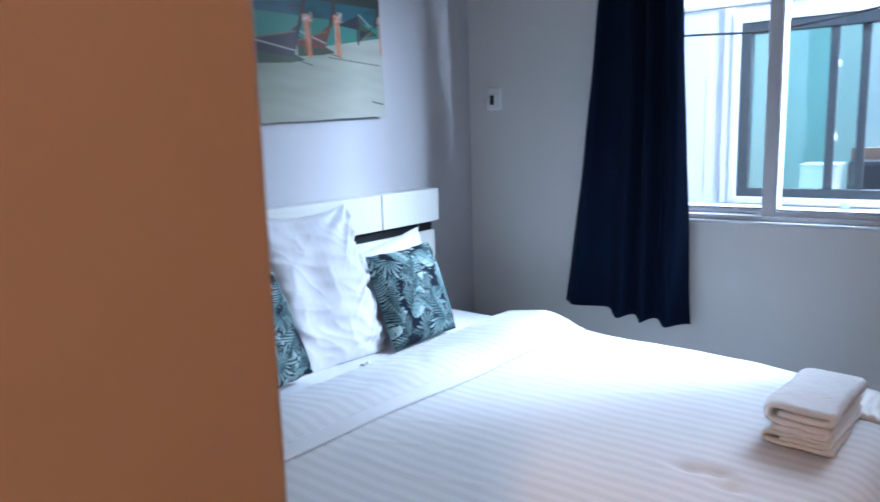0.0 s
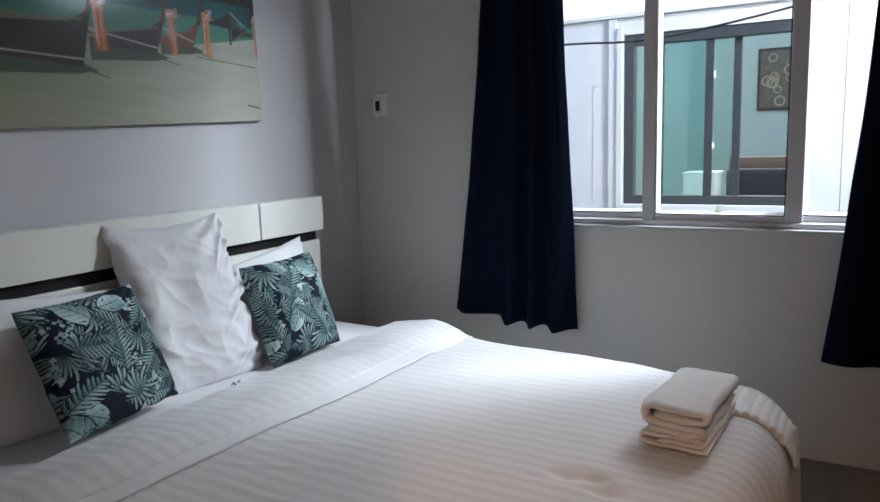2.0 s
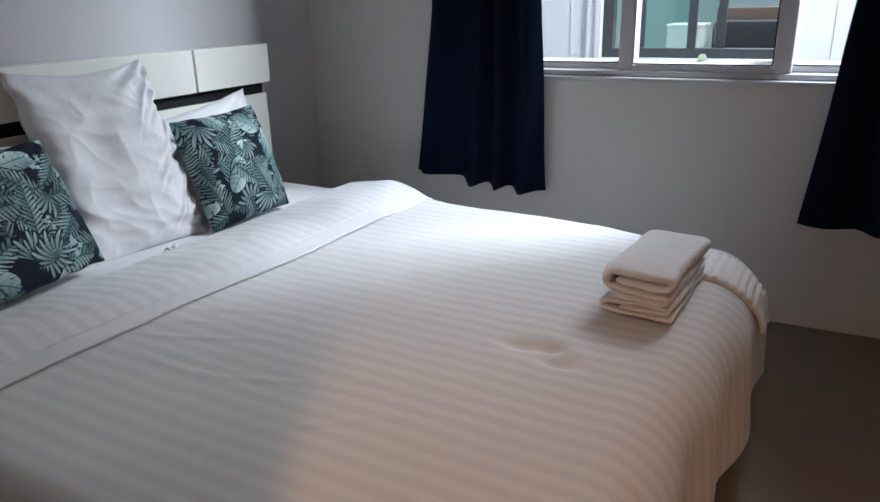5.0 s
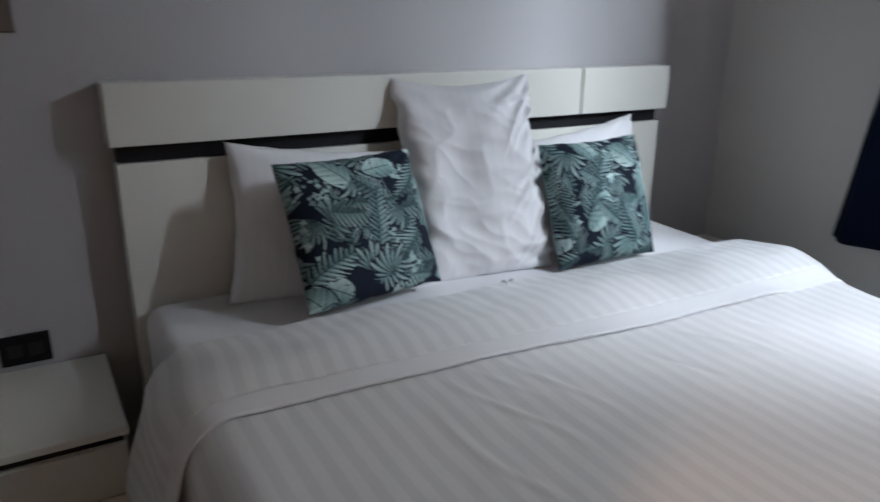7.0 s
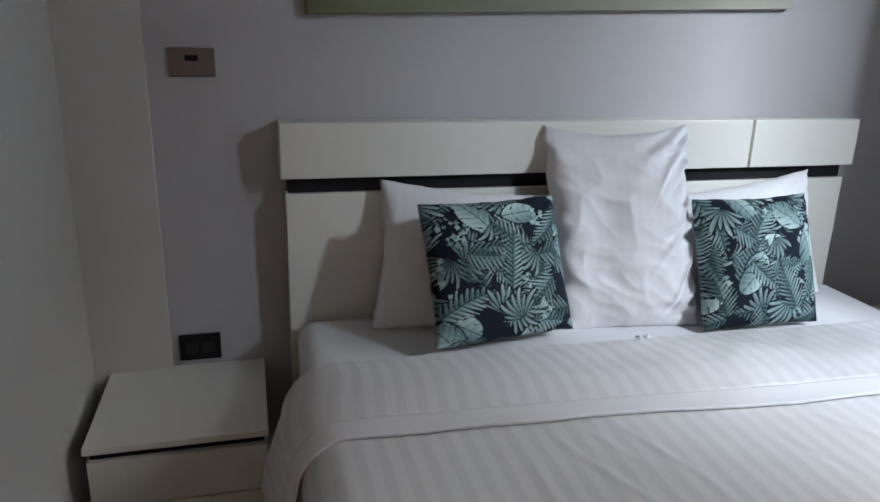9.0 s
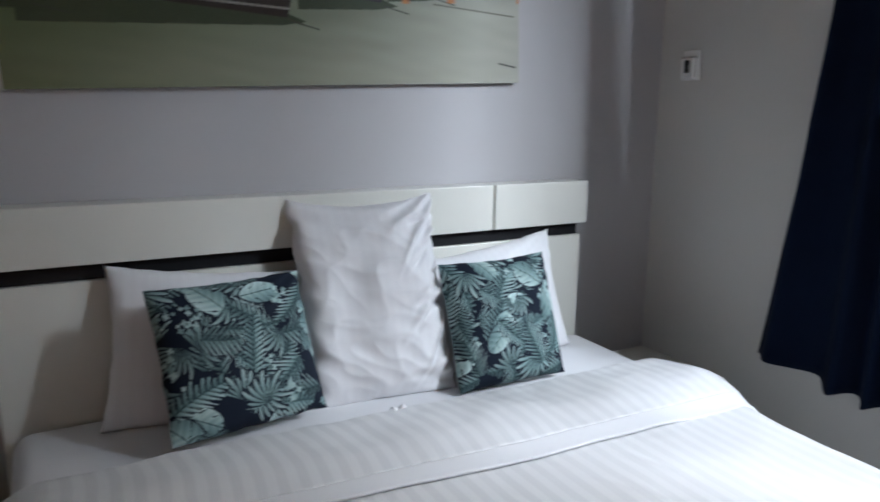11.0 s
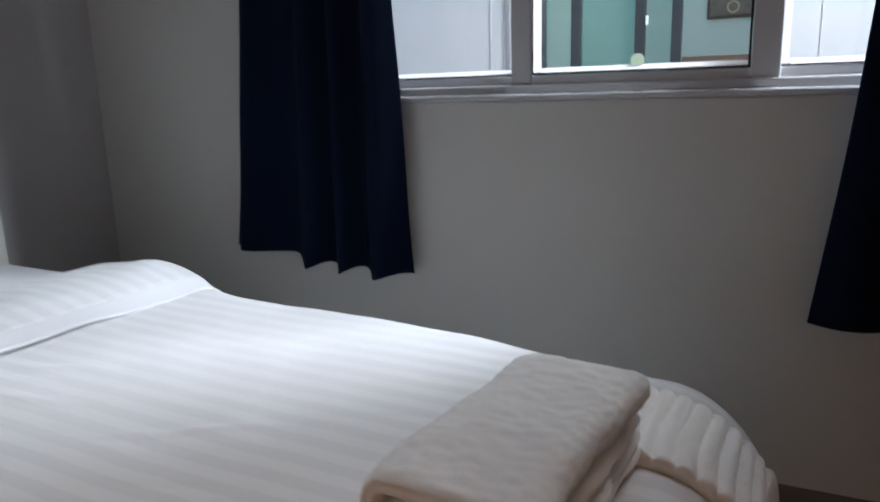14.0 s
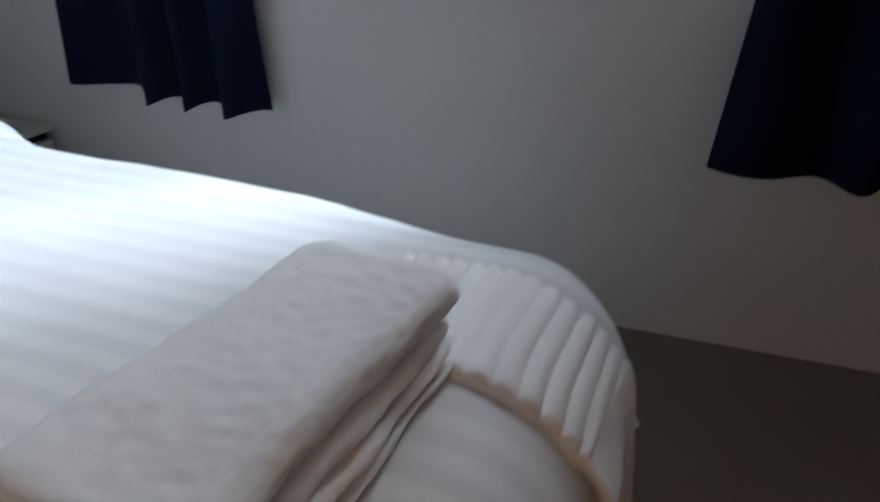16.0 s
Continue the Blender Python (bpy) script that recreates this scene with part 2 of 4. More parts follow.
def bead(corners):
    """A splayed glazing bead: a wedge between the sash's inner edge and the glass."""
    bm = bmesh.new()
    ends = [[bm.verts.new(c) for c in row] for row in corners]
    n = len(ends[0])
    for k in range(n):
        bm.faces.new((ends[0][k], ends[0][(k + 1) % n], ends[1][(k + 1) % n], ends[1][k]))
    for row in ends:
        bm.faces.new(row)
    bmesh.ops.recalc_face_normals(bm, faces=bm.faces)
    return bm


def sash(x0, x1, y, z0, z1, stile, rail, right=1.0):
    for a, b in ((x0, x0 + stile), (x1 - stile * right, x1)):
        wpart("stile", bar(a, b, y - 0.015, y + 0.015, z0, z1))
    for a, b in ((z0, z0 + rail), (z1 - rail, z1)):
        wpart("sash_rail", bar(x0 + stile + 0.001, x1 - stile * right - 0.001, y - 0.014, y + 0.014, a, b))
    i0, i1, k0, k1 = x0 + stile + 0.001, x1 - stile * right - 0.001, z0 + rail + 0.001, z1 - rail - 0.001
    for size in ((i0, i0 + 0.005, k0, k1), (i1 - 0.005, i1, k0, k1), (i0 + 0.006, i1 - 0.006, k0, k0 + 0.005), (i0 + 0.006, i1 - 0.006, k1 - 0.005, k1)):
        wpart("gasket", box(size[0], size[1], y - 0.008, y - 0.0035, size[2], size[3], 0.001), M_BLACK, "thin black rubber gasket")
    w, f, k = 0.015, y - 0.0135, y + 0.0085
    upright = [[(i0 + 0.0055, f, z), (i0 + 0.0055 + w, k, z), (i0 + 0.0055, k, z)] for z in (k0 + 0.006, k1 - 0.006)]
    wpart("glazing_bead", bead(upright), M_BEAD, "bright white splayed glazing bead")
    level = [[(x, f, k0 + 0.0055), (x, k, k0 + 0.0055 + 0.011), (x, k, k0 + 0.0055)] for x in (i0 + w + 0.008, i1 - 0.006)]
    wpart("glazing_bead", bead(level), M_BEAD)
    g = wpart("pane", box(x0 + stile - 0.004, x1 - stile * right + 0.004, y + 0.009, y + 0.013, z0 + rail - 0.004, z1 - rail + 0.004), M_GLASS, "clear glass pane")
    g.visible_shadow = False


sash(OX0 + 0.046, 1.53, 2.548, OZ0 + 0.044, OZ1 - 0.044, 0.03, 0.022)
sash(1.492, 2.137, 2.500, OZ0 + 0.026, OZ1 - 0.044, 0.055, 0.040, 1.15)
sash(2.085, OX1 - 0.046, 2.548, OZ0 + 0.044, OZ1 - 0.044, 0.045, 0.022)
dot = bmesh.new()
bmesh.ops.create_cone(dot, cap_ends=True, segments=28, radius1=0.017, radius2=0.017, depth=0.002, matrix=pose(1.815, 2.5075, 1.038, 90))
tagged(link("sticker", dot, M_STICKER), "small round pale green sticker on the window pane", "sticker")

# ---- outside ----
GY = 4.45
structure("ground", box(-40, 40, NORTH, 60, -3.3, -3.2), M_GROUND, "grey concrete ground outside", "ground")
house = thing("neighbour_house", "white rendered house with a dark-framed sliding window", "house", at=(1.6, GY, -3.2))
HX0, HX1, HZ0, HZ1, ROOF, BACK = 0.875, 2.07, 0.885, 2.075, 2.19, GY + 4.95


def hpart(name, bm, mat, label=""):
    return part(name, at_base(house, bm), mat, house, label)


hw = box(-1.6, HX0, GY, GY + 0.15, -3.2, ROOF)
box(HX1, 5.2, GY, GY + 0.15, -3.2, ROOF, bm=hw)
box(HX0, HX1, GY, GY + 0.15, -3.2, HZ0, bm=hw)
box(HX0, HX1, GY, GY + 0.15, HZ1, ROOF, bm=hw)
hpart("wall", hw, M_RENDER)
hpart("surround", box(HX0 - 0.105, HX0 - 0.046, GY - 0.022, GY - 0.001, HZ0 - 0.045, ROOF - 0.004, 0.003), M_RENDER)
hpart("surround", box(HX0 - 0.044, HX0 - 0.002, GY - 0.035, GY - 0.001, HZ0 - 0.045, HZ1 + 0.05, 0.004), M_RENDER, "white window casing")
hpart("sill", box(HX0, HX1 + 0.05, GY - 0.05, GY - 0.001, HZ0 - 0.045, HZ0 - 0.002, 0.004), M_RENDER, "white window sill")
for x0, x1, z0, z1 in ((0.655, 0.659, 0.905, 1.74), (0.735, 0.739, 0.905, 1.74), (0.660, 0.734, 0.905, 0.911), (0.660, 0.734, 1.734, 1.74)):
    hpart("panel_trim", box(x0, x1, GY - 0.005, GY - 0.001, z0, z1), M_FRAME)
for x in (2.26,):
    hpart("panel_trim", box(x, x + 0.006, GY - 0.006, GY - 0.001, -1.0, ROOF - 0.004, 0.002), M_RENDER)
hpart("coping", box(-1.6, 5.2, GY - 0.03, GY + 0.18, ROOF + 0.002, ROOF + 0.03, 0.004), M_RENDER)
hpart("back_wall", box(-1.6, 5.2, BACK, BACK + 0.1, 0, 2.75), M_MINT)
hpart("side_wall", box(-1.6, -1.5, GY + 0.152, BACK - 0.002, 0, ROOF), M_MINT)
hpart("side_wall", box(5.1, 5.2, GY + 0.152, BACK - 0.002, 0, ROOF), M_MINT)
hpart("room_floor", box(-1.5, 5.1, GY + 0.152, BACK - 0.002, -0.1, 0), M_OAK)
for a, b in ((HX0 + 0.002, HX0 + 0.07), (HX1 - 0.055, HX1 - 0.002)):
    hpart("window_post", bar(a, b, GY + 0.01, GY + 0.10, HZ0 + 0.002, HZ1 - 0.002), M_DARKFRAME)
for a, b in ((HZ0 + 0.002, HZ0 + 0.06), (HZ1 - 0.075, HZ1 - 0.002)):
    hpart("window_rail", bar(HX0 + 0.071, HX1 - 0.056, GY + 0.01, GY + 0.10, a, b), M_DARKFRAME)
K0, K1 = HZ0 + 0.061, HZ1 - 0.076
for a, b, y in ((1.085, 1.142, 0.065), (1.423, 1.477, 0.035), (1.598, 1.650, 0.065)):
    hpart("mullion", bar(a, b, GY + y, GY + y + 0.03, K0, K1), M_DARKFRAME)
for a, b, y, mat, words in ((HX0 + 0.072, 1.084, 0.08, M_PALEGLASS, "pale glass pane"), (1.143, 1.422, 0.05, M_TEAL, "green-tinted glass pane"), (1.478, 1.597, 0.08, M_PALEGLASS, "pale glass pane")):
    g = hpart("pane", box(a, b, GY + y, GY + y + 0.006, K0 + 0.001, K1 - 0.001), mat, words)
    g.visible_shadow = False
for z in (1.27, 1.74):
    hpart("latch", bar(1.478, 1.490, GY + 0.022, GY + 0.034, z, z + 0.045, bevel=0.002), M_PLASTIC, "small white window latch")
# the room behind that window
art = thing("wall_art", "brown wall art with pale rings", "wall art", at=(1.635, BACK - 0.03, 2.045))
part("panel", box(-0.375, 0.375, -0.012, 0.029, -0.385, 0.385, 0.006), M_WALNUT, art)
part("canvas", box(-0.345, 0.345, -0.018, -0.0125, -0.352, 0.352, 0.002), M_TAUPE, art)
rings = random.Random(5)
for i in range(22):
    ring = bmesh.new()
    r = rings.uniform(0.03, 0.072)
    cx, cz = rings.uniform(-0.27, 0.27), max(-0.27, min(0.27, rings.gauss(0.02, 0.12)))
    pts = 24
    vs = [[ring.verts.new((cx + q * math.cos(a), -0.0195 - 0.0004 * i, cz + q * math.sin(a))) for q in (r, r * 0.68)] for a in np.linspace(0, 2 * math.pi, pts, endpoint=False)]
    for k in range(pts):
        ring.faces.new((vs[k][0], vs[(k + 1) % pts][0], vs[(k + 1) % pts][1], vs[k][1]))
    part("ring", ring, M_GOLD, art)
sofa = thing("sofa", "dark charcoal fabric sofa with a wooden rear ledge", "sofa", at=(2.3, 5.9, 0))
part("seat", box(-0.92, 1.0, -0.62, 0.0, 0.0, 0.72, 0.04), M_CHARCOAL, sofa)
part("backrest", box(-0.92, 1.0, 0.002, 0.20, 0.0, 1.07, 0.04), M_CHARCOAL, sofa)
part("ledge", box(-0.92, 1.0, 0.202, 0.32, 0.0, 1.165, 0.006), M_OAK, sofa, "brown wooden ledge behind the backrest")
part("seat_piping", box(-0.90, 0.98, -0.628, -0.618, 0.66, 0.675, 0.003), M_GREYPLASTIC, sofa)
cab = thing("white_cabinet", "low white cabinet beside the sofa", "cabinet", at=(1.22, 5.75, 0))
part("body", box(-0.13, 0.13, -0.2, 0.2, 0.0, 1.03, 0.006), M_PLASTIC, cab)
part("top", box(-0.14, 0.14, -0.21, 0.21, 1.032, 1.055, 0.004), M_PLASTIC, cab)


def tube(name, points, radius, mat, parent=None):
    cu = bpy.data.curves.new(name, "CURVE")
    cu.dimensions, cu.bevel_depth, cu.bevel_resolution, cu.resolution_u = "3D", radius, 3, 10
    sp = cu.splines.new("NURBS")
    sp.points.add(len(points) - 1)
    sp.use_endpoint_u, sp.order_u = True, 3
    for p, q in zip(sp.points, points):
        p.co = (*q, 1)
    cu.materials.append(mat)
    ob = new(name, cu)
    ob.parent = parent
    return ob


tagged(tube("outdoor_cable", [(-1.2, 3.2, 1.93), (0.3, 3.2, 1.885), (0.9, 3.2, 1.885), (1.3, 3.2, 1.855), (1.7, 3.2, 1.90), (2.1, 3.2, 1.965), (4.0, 3.2, 2.3)], 0.006, M_CABLE), "black cable sagging outside the window", "cable")

# ---- entry ----
wardrobe = thing("wardrobe", "tall orange-brown wood veneer wardrobe", "wardrobe", at=(1.66, -0.97, 0))
part("body", box(-0.315, 0.288, -0.32, 0.27, 0.06, 2.3, 0.003), M_BROWN, wardrobe)
part("side_panel", box(0.29, 0.31, -0.32, 0.305, 0, 2.3, 0.002), M_BROWN, wardrobe)
part("plinth", box(-0.30, 0.285, -0.30, 0.265, 0, 0.058, 0.002), M_BLACK, wardrobe)
part("door", box(-0.314, -0.016, 0.272, 0.288, 0.065, 2.295, 0.002), M_BROWN, wardrobe)
part("door", box(-0.010, 0.287, 0.272, 0.288, 0.065, 2.295, 0.002), M_BROWN, wardrobe)
dl = thing("downlight", "small round recessed ceiling lamp with a warm bulb", "ceiling lamp", at=(2.50, -1.75, TOP))
ringbm = bmesh.new()
bmesh.ops.create_cone(ringbm, cap_ends=True, segments=32, radius1=0.085, radius2=0.095, depth=0.012, matrix=pose(0, 0, -0.006))
part("rim", ringbm, M_PLASTIC, dl)
bulb = bmesh.new()
bmesh.ops.create_cone(bulb, cap_ends=True, segments=32, radius1=0.07, radius2=0.07, depth=0.004, matrix=pose(0, 0, -0.0145))
part("lens", bulb, M_LAMP, dl)

# ---- bed ----
bed = thing("bed", "wide bed with a cream laminate headboard and white mattress", "bed", at=(1.1, 1.0, 0))


def bpart(name, bm, mat, label="", smooth=False):
    return part(name, at_base(bed, bm), mat, bed, label, smooth)


bpart("headboard_panel", box(-0.005, 0.05, 0.012, 1.988, 0.02, 0.908, 0.003), M_CREAM, "cream laminate lower panel")
bpart("headboard_groove", box(-0.005, 0.035, 0.02, 1.98, 0.909, 0.955, 0.001), M_BLACK, "recessed black band")
bpart("headboard_top", box(-0.03, 0.07, 0.0, 1.562, 0.956, 1.118, 0.003), M_CREAM, "thick cream top board")
bpart("headboard_top", box(-0.03, 0.07, 1.572, 2.0, 0.956, 1.118, 0.003), M_CREAM, "short cream top board")
bpart("headboard_back", box(-0.03, -0.007, 0.02, 1.98, 0.0, 0.954, 0.002), M_BLACK)
bpart("base", box(0.052, 2.05, 0.06, 1.94, 0.06, 0.25, 0.01), M_CREAM)
for x in (0.3, 1.8):
    for y in (0.25, 1.75):
        bpart("leg", box(x - 0.03, x + 0.03, y - 0.03, y + 0.03, 0, 0.058, 0.004), M_BLACK)
mbm = box(0.055, 2.04, 0.03, 1.985, 0.252, 0.502, 0.055, segments=5)
bmesh.ops.bisect_plane(mbm, geom=mbm.verts[:] + mbm.edges[:] + mbm.faces[:], plane_co=(0.9, 0, 0), plane_no=(1, 0, 0))
for vert in mbm.verts:
    if vert.co.z > 0.3:
        vert.co.z += 0.016 if vert.co.x < 0.5 else -0.03 * min(1.0, max(0.0, (vert.co.x - 0.9) / 1.14))
    # the worn foot corner is rounder and softer than the rest
    if vert.co.x > 1.5 and vert.co.y > 1.5:
        vert.co.x -= 0.07
        vert.co.y -= 0.10
        vert.co.z -= 0.02 if vert.co.z > 0.3 else 0.0
bpart("mattress", mbm, M_SHEET, "mattress in a white fitted sheet", True)

BX1, BY0, BY1 = 2.11, 0.0, 1.985


def drape(p, q, top, r=0.09, spread=0.06, widen=0.0):
    """A point of cloth that lies on the bed and hangs over its sides and foot; p, q are lengths along the cloth."""
    foot = BX1 - 0.05 + 0.075 * smooth_step(0.6, 1.6, q)
    r = r + 0.045 * smooth_step(1.35, 1.85, q) * smooth_step(1.6, 1.95, p)
    ax = max(0.0, p - (foot - r))
    far = BY1 + 0.018 + widen - 0.073 * min(1.0, max(0.0, (p - 0.9) / 1.25))
    left, right = max(0.0, (BY0 + r) - q), max(0.0, q - (far - r))
    ay = left + right
    a = math.hypot(ax, ay)
    x, y = min(p, foot - r), min(max(q, BY0 + r), far - r)
    if a < 1e-6:
        return Vector((x, y, top)), Vector((0, 0, 1))
    dx, dy = ax / a, (-left + right) / a
    r = r + 0.03 * abs(dx)
    ang = min(a / r, math.pi / 2)
    out, down = r * math.sin(ang), r * (1 - math.cos(ang))
    if a > r * math.pi / 2:
        rest = a - r * math.pi / 2
        down += rest * 0.985
        out += rest * spread
    nz = math.cos(ang)
    return Vector((x + dx * out, y + dy * out, top - down)), Vector((dx * math.sin(ang), dy * math.sin(ang), max(nz, 0.0)))


crease_rng = random.Random(21)
CREASES = [(0.98, 0.75, 0.25, 0.14, 0.0036), (1.02, 0.60, 0.3, 0.16, 0.0040), (1.25, 0.50, 0.2, 0.14, 0.0034)]
for _ in range(26):
    CREASES.append((crease_rng.uniform(0.92, 1.65), crease_rng.uniform(0.15, 1.5), crease_rng.uniform(-0.1, 0.55), crease_rng.uniform(0.06, 0.17), crease_rng.uniform(-0.0030, 0.0036)))


def duvet_point(u, v):
    p = 0.50 + u * (BX1 - 0.50 + 0.36)
    q = BY0 - 0.34 + v * (BY1 - BY0 + 0.68)
    c, n = drape(p, q, 0.506 - 0.03 * min(1.0, max(0.0, (p - 0.8) / 1.3)))
    hang = smooth_step(0.50, 0.25, c.z)
    h = 0.008 * wob(p, q, 1.0, 2.2) + 0.003 * wob(p, q, 4.0, 9)
    h += 0.014 * hang * math.sin((p if abs(q - 1) > 1.0 and p < BX1 else q) * 15 + 2.5 * wob(p, q, 2, 1.7))
    # a few pressed dents in the cloth near the foot
    for cx, cy, s in ((1.69, 0.915, 0.03), (1.80, 0.875, 0.025), (1.76, 0.93, 0.02)):
        d = ((p - cx) / (s * 1.6)) ** 2 + ((q - cy) / s) ** 2
        h -= 0.016 * math.exp(-d)
    # thin creases pressed into the cloth
    for cx, cy, k, length, deep in CREASES:
        along = abs(p - cx) / length
        if along < 2:
            d = (q - cy - k * (p - cx) - 0.012 * math.sin((p - cx) * 14)) / 0.0085
            if abs(d) < 3:
                h += deep * math.exp(-d * d) * math.exp(-along * along)
    return c + n * (0.012 + h)


def duvet_uv(u, v):
    return (0.50 + u * (BX1 - 0.50 + 0.36), BY0 - 0.34 + v * (BY1 - BY0 + 0.68))


duvet = link("duvet", sheet(250, 290, duvet_point, duvet_uv), M_DUVET, None, True)
tagged(thicken(duvet, 0.012), "white satin-striped duvet spread over the bed", "duvet")


def fold_point(u, v):
    """The turned-back end: from under the front lip, over the band, and down behind it."""
    q = BY0 - 0.27 + v * (BY1 - BY0 + 0.54)
    front = 0.784 + 0.098 * smooth_step(-0.2, 2.0, q) + 0.006 * wob(q, 0, 7, 4)
    back = 0.405 + 0.055 * smooth_step(0.2, 1.9, q) + 0.012 * wob(q, 3, 7, 3)
    p = front + (back - front) * u
    c, n = drape(p, q, 0.508, r=0.10, spread=0.22, widen=0.022)
    edge = smooth_step(-0.02, 0.42, u) if u < 0.5 else max(0.0, 1 - abs(2 * u - 1) ** 9) ** 0.5
    hang = smooth_step(0.48, 0.25, c.z)
    lip = smooth_step(0.22, 0.0, u)
    lower = 1 - 0.55 * smooth_step(0.45, 1.0, u)
    h = 0.013 + lip * (0.001 - 0.012 * smooth_step(1.55, 1.85, q) + 0.008 * wob(p, q, 1.0, 2.2) + 0.003 * wob(p, q, 4.0, 9)) - 0.012 * smooth_step(0.88, 1.0, u)
    h += edge * lower * (0.030 + 0.015 * smooth_step(0.8, 1.9, q) + 0.010 * wob(p, q, 3, 2.6)) + 0.007 * wob(p, q, 8, 9) * edge + 0.003 * wob(p, q, 5, 22) * edge
    h += 0.02 * hang * math.sin(p * 16 + 1.0)
    return c + n * h


def fold_uv(u, v):
    return (0.9 - 0.5 * u, BY0 - 0.27 + v * (BY1 - BY0 + 0.54) + 0.02 + 0.01 * math.sin(u * 5 + v * 7))


HEM = 0.15
fold = link("duvet_fold", sheet(40, 150, lambda u, v: fold_point(HEM + (1 - HEM) * u, v), lambda u, v: fold_uv(HEM + (1 - HEM) * u, v)), M_DUVET, duvet, True, "turned-back striped end of the duvet")
thicken(fold, 0.008)
hem = link("hem", sheet(18, 150, lambda u, v: fold_point(HEM * u, v)), M_SHEET, fold, True, "plain white hem")
thicken(hem, 0.008)


def tag_point(u, v):
    x, y = 0.455 + 0.03 * u + 0.004 * math.sin(v * 9), 0.965 + 0.055 * v
    return (x, y, 0.541 + 0.010 * math.sin(u * 3.1) + 0.006 * math.sin(v * 11 + u * 2))


thicken(link("care_label", sheet(10, 16, tag_point), M_SHEET, duvet, True, "small crumpled white care label"), 0.002)


def puff(name, width, height, depth, mat, m, label, category, group="", tuck=0.0, seed=0.0, wrinkle=0.012, n=56, ink=None, crease=0.0):
    """A filled cloth case: two bulging faces that meet in a seam, corners drawn out to points. Local x is width, z height, y the face's way out."""
    verts, faces, uvs, cols = [], [], [], []
    for side in (1, -1):
        base = len(verts)
        for i in range(n):
            for j in range(n):
                a, b = 2 * i / (n - 1) - 1, 2 * j / (n - 1) - 1
                fill = ((1 - abs(a) ** 2.6) * (1 - abs(b) ** 2.6)) ** 0.5 if abs(a) < 1 and abs(b) < 1 else 0.0
                pinch = tuck * (1 - a * a) * abs(b) ** 3 * (1.0 if b > 0 else 0.25), tuck * (1 - b * b) * abs(a) ** 3
                x = a * (width / 2) * (1 - pinch[1])
                z = b * (height / 2) * (1 - pinch[0])
                w = wob(x * 5, z * 4, seed) * 0.8 + 0.8 * (0.35 - abs(wob(x * 5 + z * 3, z * 8 - x * 4, seed + 3))) + 0.35 * (0.3 - abs(wob(x * 12 - z * 7, z * 15, seed + 6)))
                radial = 0.6 * math.sin(math.atan2(b - 1.2, a + 1.3) * 26 + seed) * max(0.0, 1 - math.hypot(a + 1, b - 1) / 1.1)
                y = side * (depth / 2) * fill + wrinkle * (w + radial) * (0.25 + fill) * (1 if side > 0 else 0.4)
                # sharp folds that run in from one long side, and a ruffled seam on the other
                if crease:
                    for k in range(9):
                        line = b - (0.93 - 0.21 * k) + (0.55 + 0.25 * math.sin(k * 2.3)) * (a + 0.95) + 0.10 * math.sin(a * 5 + k * 1.7)
                        reach = max(0.0, 1 - (a + 1) / (0.75 + 0.3 * math.sin(k * 3.1)))
                        y += crease * reach * (math.exp(-((line / 0.045) ** 2)) - 0.8 * math.exp(-(((line + 0.075) / 0.04) ** 2))) * min(1.0, 2.5 * fill) * (side > 0)
                    x += 0.007 * math.sin(b * 17 + 1.3 * math.sin(b * 7)) * max(0.0, a) ** 6
                    y += 0.010 * math.sin(b * 19 + 2) * max(0.0, (a - 0.6) / 0.4) * min(1.0, 2 * fill) * (side > 0)
                edge = 0.004 * wob(x * 22, z * 22, seed + 9) * (1 - fill)
                verts.append((x + edge, y, z + edge))
                uvs.append((x, z))
                if ink is not None:
                    cols.append(ink[j, i])
        for i in range(n - 1):
            for j in range(n - 1):
                k = base + i * n + j
                f = (k, k + n, k + n + 1, k + 1)
                faces.append(f if side < 0 else f[::-1])
    me = bpy.data.meshes.new(name)
    me.from_pydata(verts, [], faces)
    layer = me.uv_layers.new(name="UVMap")
    for loop in me.loops:
        layer.data[loop.index].uv = uvs[loop.vertex_index]
    if ink is not None:
        ca = me.color_attributes.new("ink", "FLOAT_COLOR", "POINT")
        ca.data.foreach_set("color", np.array([(*c, 1) for c in cols], dtype=np.float32).ravel())
    bm = bmesh.new()
    bm.from_mesh(me)
    bpy.data.meshes.remove(me)
    bmesh.ops.remove_doubles(bm, verts=bm.verts, dist=0.0006)
    bmesh.ops.recalc_face_normals(bm, faces=bm.faces)
    ob = link(name, bm, mat, None, True)
    ob.matrix_world = m
    return tagged(ob, label, category, group)


def stand(x0, z0, y, lean, turn=0.0, roll=0.0, height=0.5, z_shift=0.0):
    """Upright at the foot (x0, y, z0), leaning back by lean degrees; turn swings it round the vertical."""
    return Matrix.Translation((x0, y, z0)) @ pose(0, 0, 0, 0, 0, 90 + turn) @ pose(0, 0, 0, -0, 0, 180) @ pose(0, 0, 0, lean) @ pose(0, 0, 0, 0, roll, 0) @ Matrix.Translation((0, 0, height / 2))


# ---- leaf print ----
NAVY, DARK, SAGE, PALE = np.array((0.007, 0.012, 0.024)), np.array((0.035, 0.07, 0.075)), np.array((0.18, 0.275, 0.275)), np.array((0.46, 0.58, 0.57))


